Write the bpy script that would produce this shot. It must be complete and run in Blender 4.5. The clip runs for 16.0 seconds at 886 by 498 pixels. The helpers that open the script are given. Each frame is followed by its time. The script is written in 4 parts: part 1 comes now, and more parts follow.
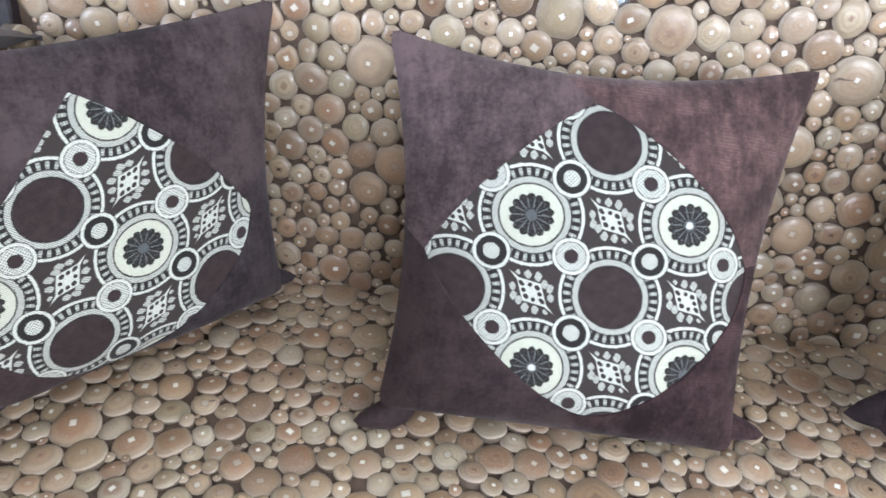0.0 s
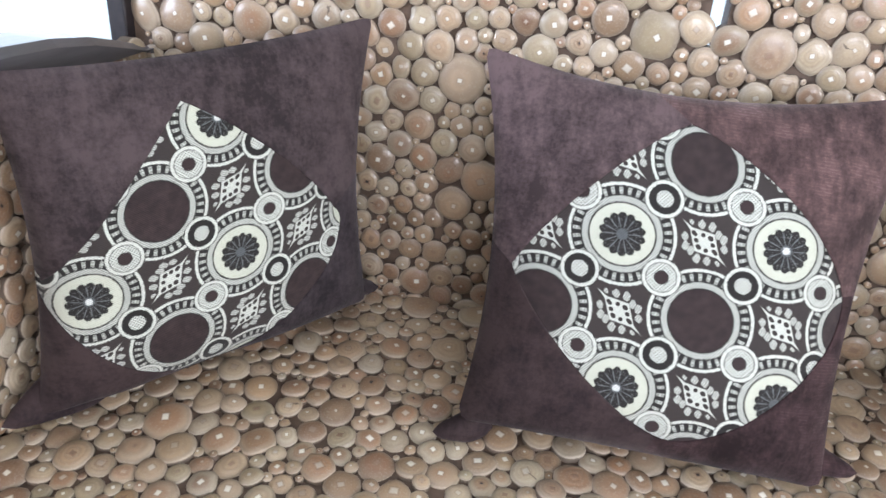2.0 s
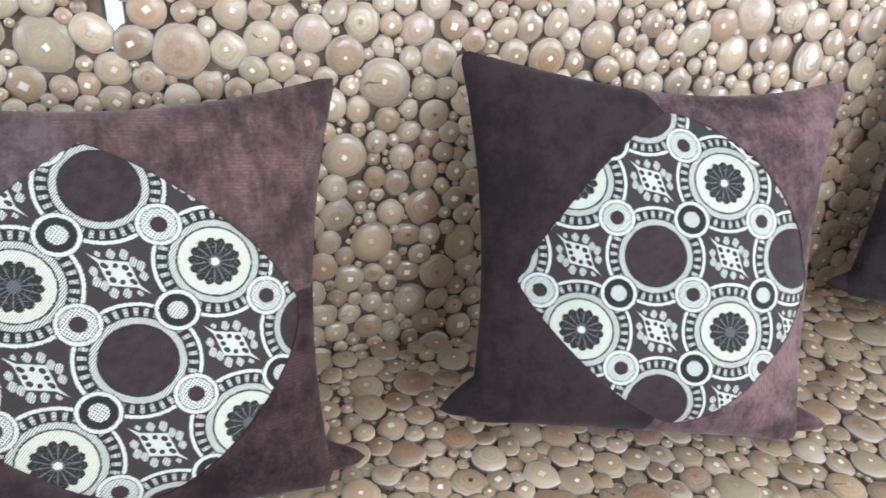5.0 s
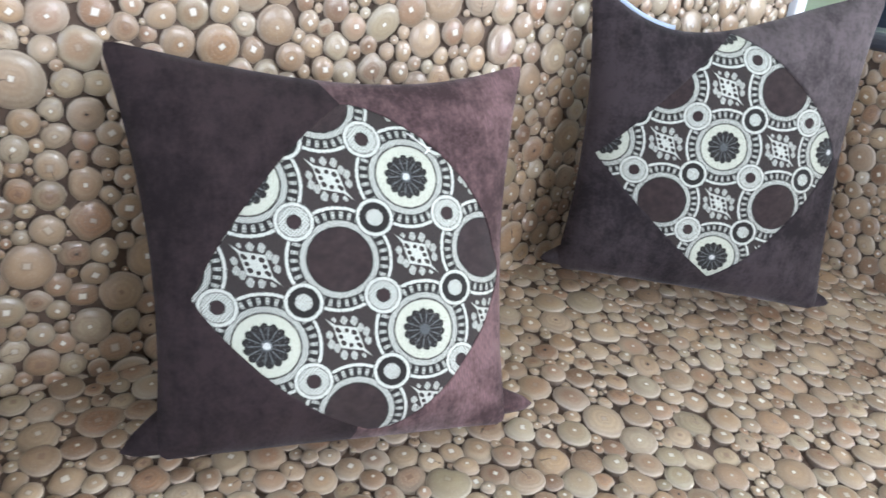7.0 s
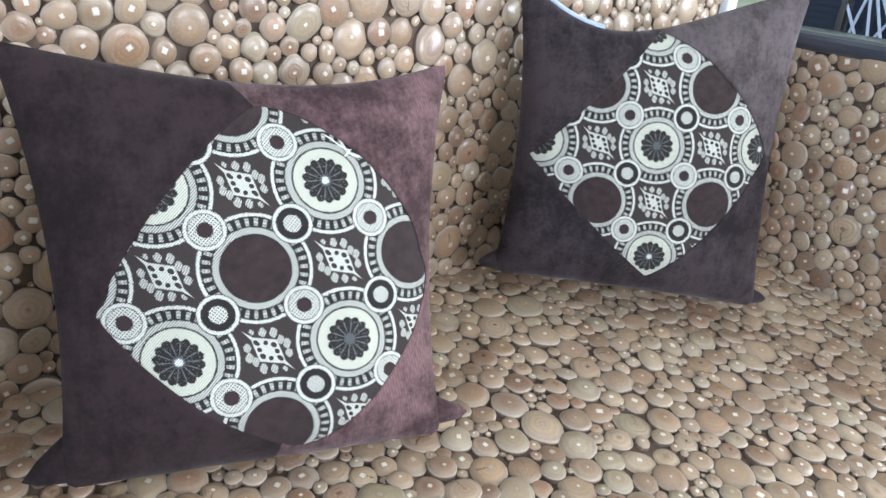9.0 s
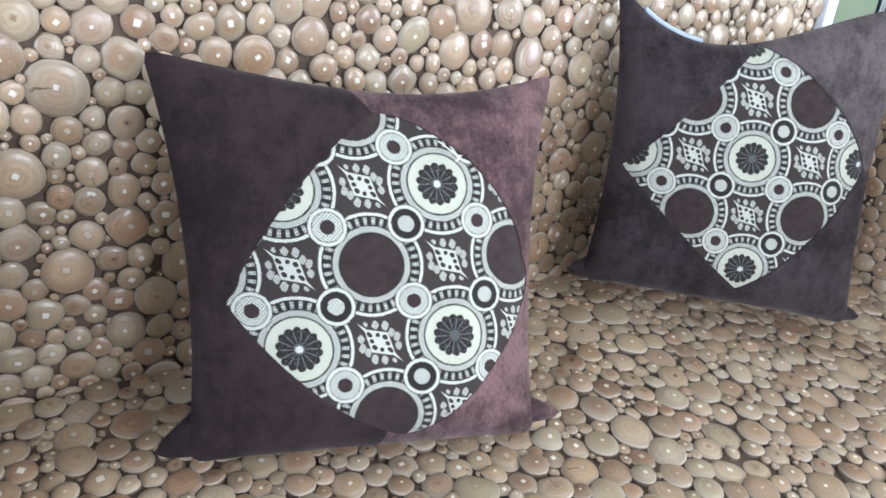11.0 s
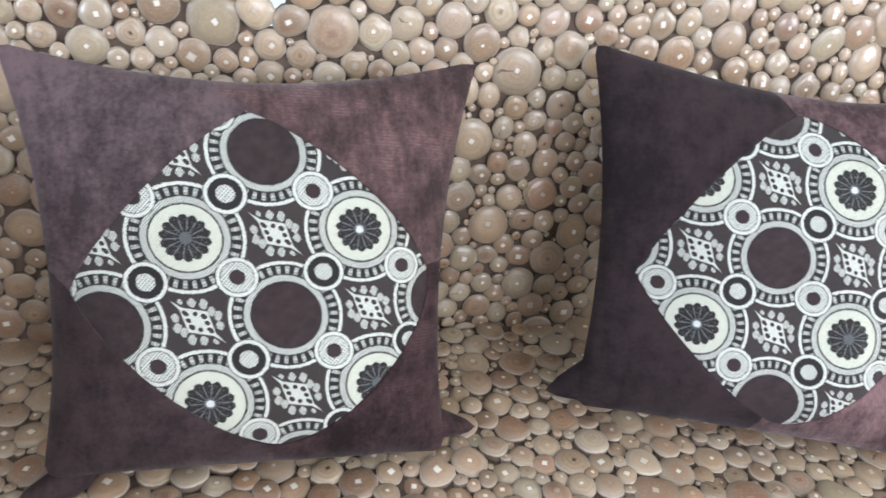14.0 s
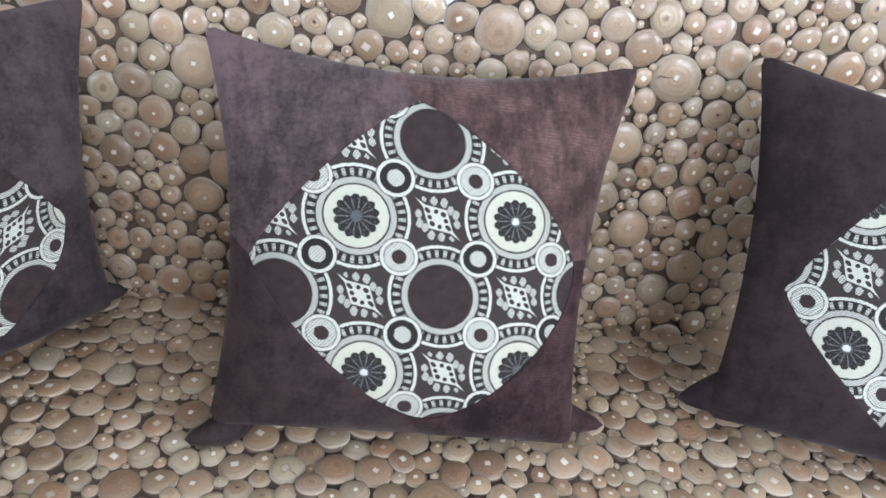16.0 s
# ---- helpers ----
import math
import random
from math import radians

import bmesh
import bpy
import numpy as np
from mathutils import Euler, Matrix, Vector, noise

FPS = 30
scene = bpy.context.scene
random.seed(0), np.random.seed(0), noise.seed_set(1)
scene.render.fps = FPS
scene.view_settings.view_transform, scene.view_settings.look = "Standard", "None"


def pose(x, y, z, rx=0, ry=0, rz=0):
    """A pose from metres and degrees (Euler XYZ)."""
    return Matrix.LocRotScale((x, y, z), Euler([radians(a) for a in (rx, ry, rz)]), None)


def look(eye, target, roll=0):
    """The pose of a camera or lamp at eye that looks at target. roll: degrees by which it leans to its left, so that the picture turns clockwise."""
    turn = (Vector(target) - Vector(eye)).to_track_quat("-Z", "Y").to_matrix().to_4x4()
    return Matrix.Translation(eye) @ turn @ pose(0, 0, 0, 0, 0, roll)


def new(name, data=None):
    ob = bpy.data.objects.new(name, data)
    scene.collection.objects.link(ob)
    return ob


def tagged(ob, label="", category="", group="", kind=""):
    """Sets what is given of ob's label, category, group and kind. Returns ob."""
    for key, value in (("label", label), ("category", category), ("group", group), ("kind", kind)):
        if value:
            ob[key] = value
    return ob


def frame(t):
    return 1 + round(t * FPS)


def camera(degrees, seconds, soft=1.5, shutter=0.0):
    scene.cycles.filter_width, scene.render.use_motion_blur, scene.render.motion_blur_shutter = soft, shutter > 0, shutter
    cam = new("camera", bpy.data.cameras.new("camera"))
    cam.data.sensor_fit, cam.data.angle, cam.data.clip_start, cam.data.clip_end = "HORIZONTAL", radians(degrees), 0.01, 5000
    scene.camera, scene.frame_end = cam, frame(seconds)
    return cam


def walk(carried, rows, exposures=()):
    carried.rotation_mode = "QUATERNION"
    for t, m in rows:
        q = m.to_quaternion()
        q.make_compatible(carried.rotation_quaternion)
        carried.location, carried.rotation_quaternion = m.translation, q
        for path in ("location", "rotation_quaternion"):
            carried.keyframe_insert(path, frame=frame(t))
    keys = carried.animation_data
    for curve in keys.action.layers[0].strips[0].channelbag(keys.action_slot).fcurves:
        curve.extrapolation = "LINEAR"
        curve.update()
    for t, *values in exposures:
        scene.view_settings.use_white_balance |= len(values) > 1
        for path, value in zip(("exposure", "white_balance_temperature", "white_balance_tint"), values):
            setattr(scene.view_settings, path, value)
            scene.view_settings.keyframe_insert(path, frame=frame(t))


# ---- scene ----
cam = camera(63.2, 16.0, shutter=0.3)
PATH = [
    (0, (0.147, 0.048, 0.947), (0.031, 1.815, 0.016), 4.5),
    (0.5, (0.129, 0.041, 0.944), (-0.073, 1.806, 0.026), 4.9),
    (1, (0.121, 0.035, 0.944), (-0.142, 1.793, 0.028), 4.1),
    (1.5, (0.112, 0.035, 0.942), (-0.182, 1.789, 0.027), 4.5),
    (2, (0.124, 0.035, 0.943), (-0.169, 1.801, 0.051), 4.3),
    (2.5, (0.165, 0.05, 0.945), (0.012, 1.84, 0.065), 3.2),
    (3, (0.201, 0.063, 0.944), (0.188, 1.853, 0.052), 2.7),
    (3.5, (0.231, 0.076, 0.936), (0.392, 1.866, 0.058), 3.8),
    (4, (0.275, 0.092, 0.932), (0.606, 1.871, 0.081), 3.4),
    (6.5, (0.422, 0.103, 0.954), (1.364, 1.653, 0.11), 4.3),
    (7, (0.466, 0.107, 0.949), (1.542, 1.561, 0.094), 5.2),
    (7.5, (0.496, 0.106, 0.941), (1.652, 1.509, 0.109), 5.5),
    (8, (0.507, 0.107, 0.94), (1.687, 1.495, 0.114), 5.2),
    (10.5, (0.472, 0.102, 0.937), (1.564, 1.561, 0.112), 5.1),
    (11, (0.452, 0.103, 0.942), (1.49, 1.606, 0.126), 4.8),
    (11.5, (0.436, 0.099, 0.943), (1.42, 1.639, 0.131), 4.4),
    (12, (0.397, 0.098, 0.948), (1.254, 1.713, 0.137), 4.6),
    (12.5, (0.373, 0.097, 0.951), (1.139, 1.755, 0.136), 4.2),
    (13, (0.354, 0.096, 0.952), (1.036, 1.784, 0.125), 3.9),
    (13.5, (0.315, 0.091, 0.944), (0.868, 1.816, 0.098), 4.3),
    (14, (0.273, 0.081, 0.939), (0.684, 1.838, 0.078), 4.7),
    (14.5, (0.252, 0.074, 0.944), (0.571, 1.852, 0.086), 5.0),
    (15, (0.239, 0.069, 0.945), (0.482, 1.852, 0.073), 4.7),
    (15.5, (0.231, 0.061, 0.944), (0.421, 1.849, 0.068), 5.2),
    (16, (0.218, 0.063, 0.942), (0.365, 1.846, 0.049), 6.2),
]
walk(cam, [(t, look(eye, target, roll)) for t, eye, target, roll in PATH],
     [(0.0, 0.12, 5560, 15.0), (1.5, 0.06, 5750, 17.0), (3.0, 0.03, 5700, 15.0), (4.0, 0.05, 5620, 10.5), (7.0, -0.07, 5580, 14.0),
      (11.0, -0.08, 5550, 13.5), (12.2, -0.08, 5430, 11.0), (13.5, -0.13, 5700, 13.5), (14.5, -0.04, 5700, 16.5), (16.0, -0.06, 5580, 15.5)])

# ---- light and exposure ----
world = bpy.data.worlds.new("sky")
scene.world = world
world.use_nodes = True
wn = world.node_tree
sky = wn.nodes.new("ShaderNodeTexSky")
sky.sky_type, sky.sun_disc = "NISHITA", False
sky.sun_elevation, sky.sun_rotation = radians(42), radians(20)
wn.links.new(sky.outputs[0], wn.nodes["Background"].inputs[0])
wn.nodes["Background"].inputs[1].default_value = 0.1


def window_light(name, where, target, wide, high, watts, colour):
    lamp = bpy.data.lights.new(name, "AREA")
    lamp.shape, lamp.size, lamp.size_y, lamp.energy, lamp.color = "RECTANGLE", wide, high, watts, colour
    ob = new(name, lamp)
    ob.matrix_world = look(where, target)
    return ob


# daylight in the tall window behind the sofa, and in unseen windows of the two side walls and at the camera's back
window_light("daylight_behind_sofa", (-1.0, 2.36, 1.1), (-1.0, 0.0, 1.8), 3.2, 1.9, 40, (0.84, 0.94, 1.0))
# unseen high opening, added to lay highlights on the seat slices
window_light("added_high_light", (0.9, 2.36, 2.46), (0.9, 0.0, 2.0), 0.7, 0.32, 15, (0.90, 0.97, 1.0))
window_light("daylight_side", (3.66, -1.5, 1.4), (0.6, 0.2, 1.1), 1.4, 1.2, 125, (0.97, 0.985, 0.96))
window_light("daylight_front_wide", (1.40, -2.66, 1.4), (1.2, 0.6, 1.0), 1.5, 1.1, 84, (0.97, 0.985, 0.96))
# added lamp with no known window: bluish side light for the right arm
window_light("added_west_light", (-3.06, -1.5, 1.4), (1.0, 0.6, 0.9), 1.4, 1.2, 130, (0.88, 0.95, 1.0))


# ---- materials ----
class Num:
    """A number or a socket of a node tree, with arithmetic."""

    def __init__(self, tree, s):
        self.tree, self.s = tree, s

    def op(self, kind, *others, clamp=False):
        n = self.tree.nodes.new("ShaderNodeMath")
        n.operation, n.use_clamp = kind, clamp
        for i, o in enumerate((self, *others)):
            v = o.s if isinstance(o, Num) else o
            if isinstance(v, (int, float)):
                n.inputs[i].default_value = v
            else:
                self.tree.links.new(v, n.inputs[i])
        return Num(self.tree, n.outputs[0])

    def __add__(self, o): return self.op("ADD", o)
    def __sub__(self, o): return self.op("SUBTRACT", o)
    def __mul__(self, o): return self.op("MULTIPLY", o)
    def __truediv__(self, o): return self.op("DIVIDE", o)
    def __neg__(self): return self.op("MULTIPLY", -1.0)
    def abs(self): return self.op("ABSOLUTE")
    def frac(self): return self.op("FRACT")
    def floor(self): return self.op("FLOOR")
    def sin(self): return self.op("SINE")
    def cos(self): return self.op("COSINE")
    def sqrt(self): return self.op("SQRT")
    def atan2(self, o): return self.op("ARCTAN2", o)
    def max(self, o): return self.op("MAXIMUM", o)
    def min(self, o): return self.op("MINIMUM", o)
    def inv(self): return (self * -1.0) + 1.0

    def over(self, edge, soft=0.012):
        """1 above the edge, 0 below it, with a soft step."""
        n = (self - edge) * (1.0 / soft)
        return n.op("ADD", 0.5, clamp=True)

    def within(self, lo, hi, soft=0.012):
        return self.over(lo, soft) * self.over(hi, soft).inv()


def material(name, rough=0.6, metal=0.0, coat=0.0, sheen=0.0):
    m = bpy.data.materials.new(name)
    m.use_nodes = True
    b = m.node_tree.nodes["Principled BSDF"]
    b.inputs["Roughness"].default_value, b.inputs["Metallic"].default_value = rough, metal
    b.inputs["Coat Weight"].default_value, b.inputs["Sheen Weight"].default_value = coat, sheen
    return m, m.node_tree, b


def noise_tex(tree, scale, detail=4.0, rough=0.55, vector=None):
    n = tree.nodes.new("ShaderNodeTexNoise")
    n.inputs["Scale"].default_value, n.inputs["Detail"].default_value, n.inputs["Roughness"].default_value = scale, detail, rough
    if vector is not None:
        tree.links.new(vector, n.inputs["Vector"])
    return Num(tree, n.outputs["Fac"])


def ramp(tree, fac, stops):
    n = tree.nodes.new("ShaderNodeValToRGB")
    e = n.color_ramp.elements
    while len(e) < len(stops):
        e.new(0.5)
    for i, (p, c) in enumerate(stops):
        e[i].position, e[i].color = p, (*c, 1)
    tree.links.new(fac.s, n.inputs[0])
    return n.outputs[0]


def mix(tree, fac, a, b, kind="MIX"):
    n = tree.nodes.new("ShaderNodeMix")
    n.data_type, n.blend_type = "RGBA", kind
    for key, v in ((0, fac), (6, a), (7, b)):
        v = v.s if isinstance(v, Num) else v
        if isinstance(v, (int, float)):
            n.inputs[key].default_value = v
        elif isinstance(v, tuple):
            n.inputs[key].default_value = (*v, 1)
        else:
            tree.links.new(v, n.inputs[key])
    return n.outputs[2]


def bump(tree, bsdf, height, strength=0.3, distance=0.002, sockets=("Normal",)):
    n = tree.nodes.new("ShaderNodeBump")
    n.inputs["Strength"].default_value, n.inputs["Distance"].default_value = strength, distance
    tree.links.new(height.s, n.inputs["Height"])
    for s in sockets:
        tree.links.new(n.outputs[0], bsdf.inputs[s])


def object_coords(tree):
    return tree.nodes.new("ShaderNodeTexCoord").outputs["Object"]


def uv_coords(tree):
    n = tree.nodes.new("ShaderNodeUVMap")
    s = tree.nodes.new("ShaderNodeSeparateXYZ")
    tree.links.new(n.outputs[0], s.inputs[0])
    return Num(tree, s.outputs[0]), Num(tree, s.outputs[1]), n.outputs[0]


def wood_slice():
    """Varnished cut ends of teak branches: grey sapwood, warm heart, growth rings and the pale four-sided pith, each slice of its own tone."""
    m, t, b = material("varnished_wood_slice", 0.38, coat=0.4)
    b.inputs["Coat Roughness"].default_value = 0.16
    x, y, uv = uv_coords(t)
    info, geo = t.nodes.new("ShaderNodeObjectInfo"), t.nodes.new("ShaderNodeNewGeometry")
    seed = (Num(t, info.outputs["Random"]) + Num(t, geo.outputs["Random Per Island"]) * 3.17).frac()
    seed_2, seed_3, seed_4, seed_5 = ((seed * k).frac() for k in (17.31, 53.77, 91.13, 137.7))
    heart = ramp(t, seed, [(0.0, (0.38, 0.265, 0.165)), (0.14, (0.42, 0.325, 0.205)), (0.30, (0.45, 0.37, 0.255)), (0.44, (0.37, 0.245, 0.15)),
                           (0.58, (0.31, 0.19, 0.115)), (0.70, (0.42, 0.345, 0.225)), (0.80, (0.24, 0.14, 0.085)), (0.90, (0.38, 0.275, 0.165)), (1.0, (0.44, 0.35, 0.235))])
    sap = ramp(t, seed_3, [(0.0, (0.26, 0.195, 0.13)), (0.25, (0.36, 0.295, 0.205)), (0.5, (0.42, 0.36, 0.26)), (0.75, (0.33, 0.255, 0.175)), (1.0, (0.45, 0.40, 0.30))])
    # the pith lies a little off the middle
    px, py = x - (seed_2 - 0.5) * 0.22, y - (seed_3 - 0.5) * 0.22
    shift = t.nodes.new("ShaderNodeVectorMath")
    shift.operation = "ADD"
    comb = t.nodes.new("ShaderNodeCombineXYZ")
    t.links.new((seed * 40.0).s, comb.inputs[2])
    t.links.new(uv, shift.inputs[0])
    t.links.new(comb.outputs[0], shift.inputs[1])
    wob = noise_tex(t, 1.6, 3.0, vector=shift.outputs[0])
    fine = noise_tex(t, 9.0, 5.0, 0.65, shift.outputs[0])
    stain = noise_tex(t, 0.9, 2.0, vector=shift.outputs[0])
    r = (px * px + py * py).sqrt() + (wob - 0.5) * 0.26
    rings = ((r * (seed_2 * 16.0 + 11.0)).sin() * 0.5 + 0.5) * (fine * 0.8 + 0.3)
    c = mix(t, r.over(seed_5 * 0.35 + 0.42, 0.30), heart, mix(t, 0.35, sap, heart))
    c = mix(t, 1.0, c, ramp(t, seed_5, [(0.0, (0.58, 0.47, 0.41)), (0.14, (0.95, 0.84, 0.76)), (0.30, (0.98, 0.99, 1.04)), (0.46, (0.78, 0.78, 0.72)), (0.60, (1.02, 0.99, 0.98)), (0.76, (0.95, 0.82, 0.71)), (0.88, (0.66, 0.57, 0.52)), (1.0, (1.0, 0.95, 0.90))]), "MULTIPLY")
    c = mix(t, rings * (seed_4 * 0.34 + 0.16), c, (0.215, 0.145, 0.095))
    mottle = noise_tex(t, 3.2, 6.0, 0.72, shift.outputs[0])
    c = mix(t, (mottle - 0.52).op("MULTIPLY", 4.0, clamp=True) * (seed_2 * 0.45 + 0.1), c, (0.20, 0.125, 0.085))
    c = mix(t, (stain - 0.45).op("MULTIPLY", 2.2, clamp=True) * 0.5, c, (0.28, 0.19, 0.125))
    c = mix(t, (fine - 0.52).op("MULTIPLY", 2.6, clamp=True) * 0.5, c, (0.56, 0.50, 0.40))
    # four-sided pith: pale in most, dull brown in some, fallen out in a few; some have fine brown points at its corners
    size = t.nodes.new("ShaderNodeAttribute")
    size.attribute_name = "pith"
    h = Num(t, size.outputs["Fac"]) * (seed_5 * 0.7 + 0.65)
    qx, qy = px + (fine - 0.5) * 0.05, (py + (wob - 0.5) * 0.06) * (seed_4 * 0.5 + 0.8)
    along, across = ((qx + qy) * 0.7071).abs(), ((qx - qy) * 0.7071).abs()
    points = along.sqrt() + across.sqrt()
    points = points * points / h
    c = mix(t, points.over(2.5, 0.5).inv() * seed_2.over(0.55, 0.02) * 0.62, c, (0.17, 0.095, 0.055))
    square = qx.abs().max(qy.abs()) / h
    pale = square.over(0.95, 0.5).inv()
    c = mix(t, square.within(0.95, 1.35, 0.3) * 0.45, c, (0.20, 0.125, 0.075))
    c = mix(t, pale * seed_4.over(0.84, 0.02).inv() * ((seed_3 * 7.3).frac() * 1.5 + 0.12).min(0.95), c, (0.70, 0.65, 0.55))
    c = mix(t, pale * seed_4.over(0.84, 0.02) * 0.7, c, (0.22, 0.13, 0.085))
    c = mix(t, square.over(0.6, 0.25).inv() * seed_4.over(0.955, 0.01), c, (0.025, 0.018, 0.014))
    # radial checks in some slices
    ang = py.atan2(px) + (wob - 0.5) * 1.2
    check = ((ang * 1.0 + seed_2 * 6.0).sin()).over(0.996, 0.004) * seed_2.over(0.95, 0.02) * r.within(0.05, 0.75, 0.2)
    c = mix(t, check * 0.8, c, (0.07, 0.045, 0.03))
    # bark
    edge = (x * x + y * y).sqrt() + (fine - 0.5) * 0.10
    c = mix(t, edge.within(0.80, 0.93, 0.08) * 0.40, c, (0.25, 0.195, 0.145))
    c = mix(t, edge.within(0.91, 0.985, 0.05) * 0.40, c, (0.43, 0.37, 0.30))
    c = mix(t, edge.over(0.99, 0.05) * 0.88, c, (0.085, 0.060, 0.044))
    t.links.new((edge.over(0.88, 0.25).inv() * (seed_3 * 0.3 + 0.25)).s, b.inputs["Coat Weight"])
    t.links.new(c, b.inputs["Base Color"])
    t.links.new((fine * 0.25 + edge.over(0.86, 0.3) * 0.3 + 0.26).s, b.inputs["Roughness"])
    bump(t, b, rings * (seed_4 * 1.2 + 0.3) + fine * 0.8 + pale * 0.5 - check * 2.0, 0.22, 0.0015)
    return m


def dark_backing():
    m, t, b = material("dark_stained_backing_board", 0.7)
    n = noise_tex(t, 45.0, 6.0, vector=object_coords(t))
    t.links.new(ramp(t, n, [(0.3, (0.055, 0.034, 0.022)), (0.75, (0.135, 0.086, 0.056))]), b.inputs["Base Color"])
    bump(t, b, n, 0.5, 0.004)
    return m


def dark_polish(name="dark_polished_wood", dark=(0.010, 0.008, 0.010), light=(0.030, 0.022, 0.024), rough=0.34, varnish=0.25):
    m, t, b = material(name, rough, coat=varnish)
    b.inputs["Specular IOR Level"].default_value = 0.5 if varnish else 0.15
    co = object_coords(t)
    stretch = t.nodes.new("ShaderNodeMapping")
    stretch.inputs["Scale"].default_value = (30, 2, 30)
    t.links.new(co, stretch.inputs[0])
    n = noise_tex(t, 3.0, 6.0, vector=stretch.outputs[0])
    t.links.new(ramp(t, n, [(0.3, dark), (0.75, light)]), b.inputs["Base Color"])
    bump(t, b, n, 0.1, 0.001)
    return m


def velvet(name, dark, light, sheen, ribbed, tint=(0.80, 0.71, 0.70)):
    """Short-pile velvet: the nap lies this way and that, in patches."""
    m, t, b = material(name, 0.85, sheen=sheen)
    b.inputs["Sheen Roughness"].default_value = 0.42
    b.inputs["Sheen Tint"].default_value = (*tint, 1)
    b.inputs["Specular IOR Level"].default_value = 0.15
    x, y, uv = uv_coords(t)
    broad = noise_tex(t, 7.0, 3.0, 0.55, uv)
    mid = noise_tex(t, 38.0, 5.0, 0.65, uv)
    tiny = noise_tex(t, 900.0, 2.0, 0.6, uv)
    lay = t.nodes.new("ShaderNodeMapping")
    lay.inputs["Scale"].default_value = (1.0, 0.30, 1.0)
    t.links.new(uv, lay.inputs[0])
    crush = noise_tex(t, 95.0, 4.0, 0.7, lay.outputs[0])
    fleck = noise_tex(t, 210.0, 3.0, 0.7, uv)
    nap = (broad - 0.5) * 1.0 + 0.3 + (mid - 0.5) * 0.85 + (crush - 0.5) * 0.50 + (fleck - 0.5) * 0.5 + 0.2
    c = ramp(t, nap, [(0.30, dark), (0.68, light)])
    if ribbed:
        run = (y * 2000.0 + x * 160.0) if ribbed == 1 else (x * 1900.0 + y * 420.0)
        across = (x * 500.0) if ribbed == 1 else (y * 420.0)
        dash = (across + (run * 0.1592).floor() * 2.4 + crush * 14.0).sin().over(-0.45, 1.0)
        rib = ((run + mid * 4.0).sin() * 0.5 + 0.5) * (mid * 0.9 + broad * 1.1 + crush * 0.6 - 1.30).op("MULTIPLY", 5.0, clamp=True) * dash
        c = mix(t, rib * 0.44, c, tuple(v * 1.9 for v in light))
        bump(t, b, tiny * 0.5 + mid * 0.6 + rib * 0.5, 0.4, 0.0012)
    else:
        bump(t, b, tiny * 0.6 + mid * 0.8, 0.35, 0.0012)
    t.links.new(c, b.inputs["Base Color"])
    t.links.new((nap * sheen * 1.5).op("ADD", 0.0, clamp=True).s, b.inputs["Sheen Weight"])
    return m


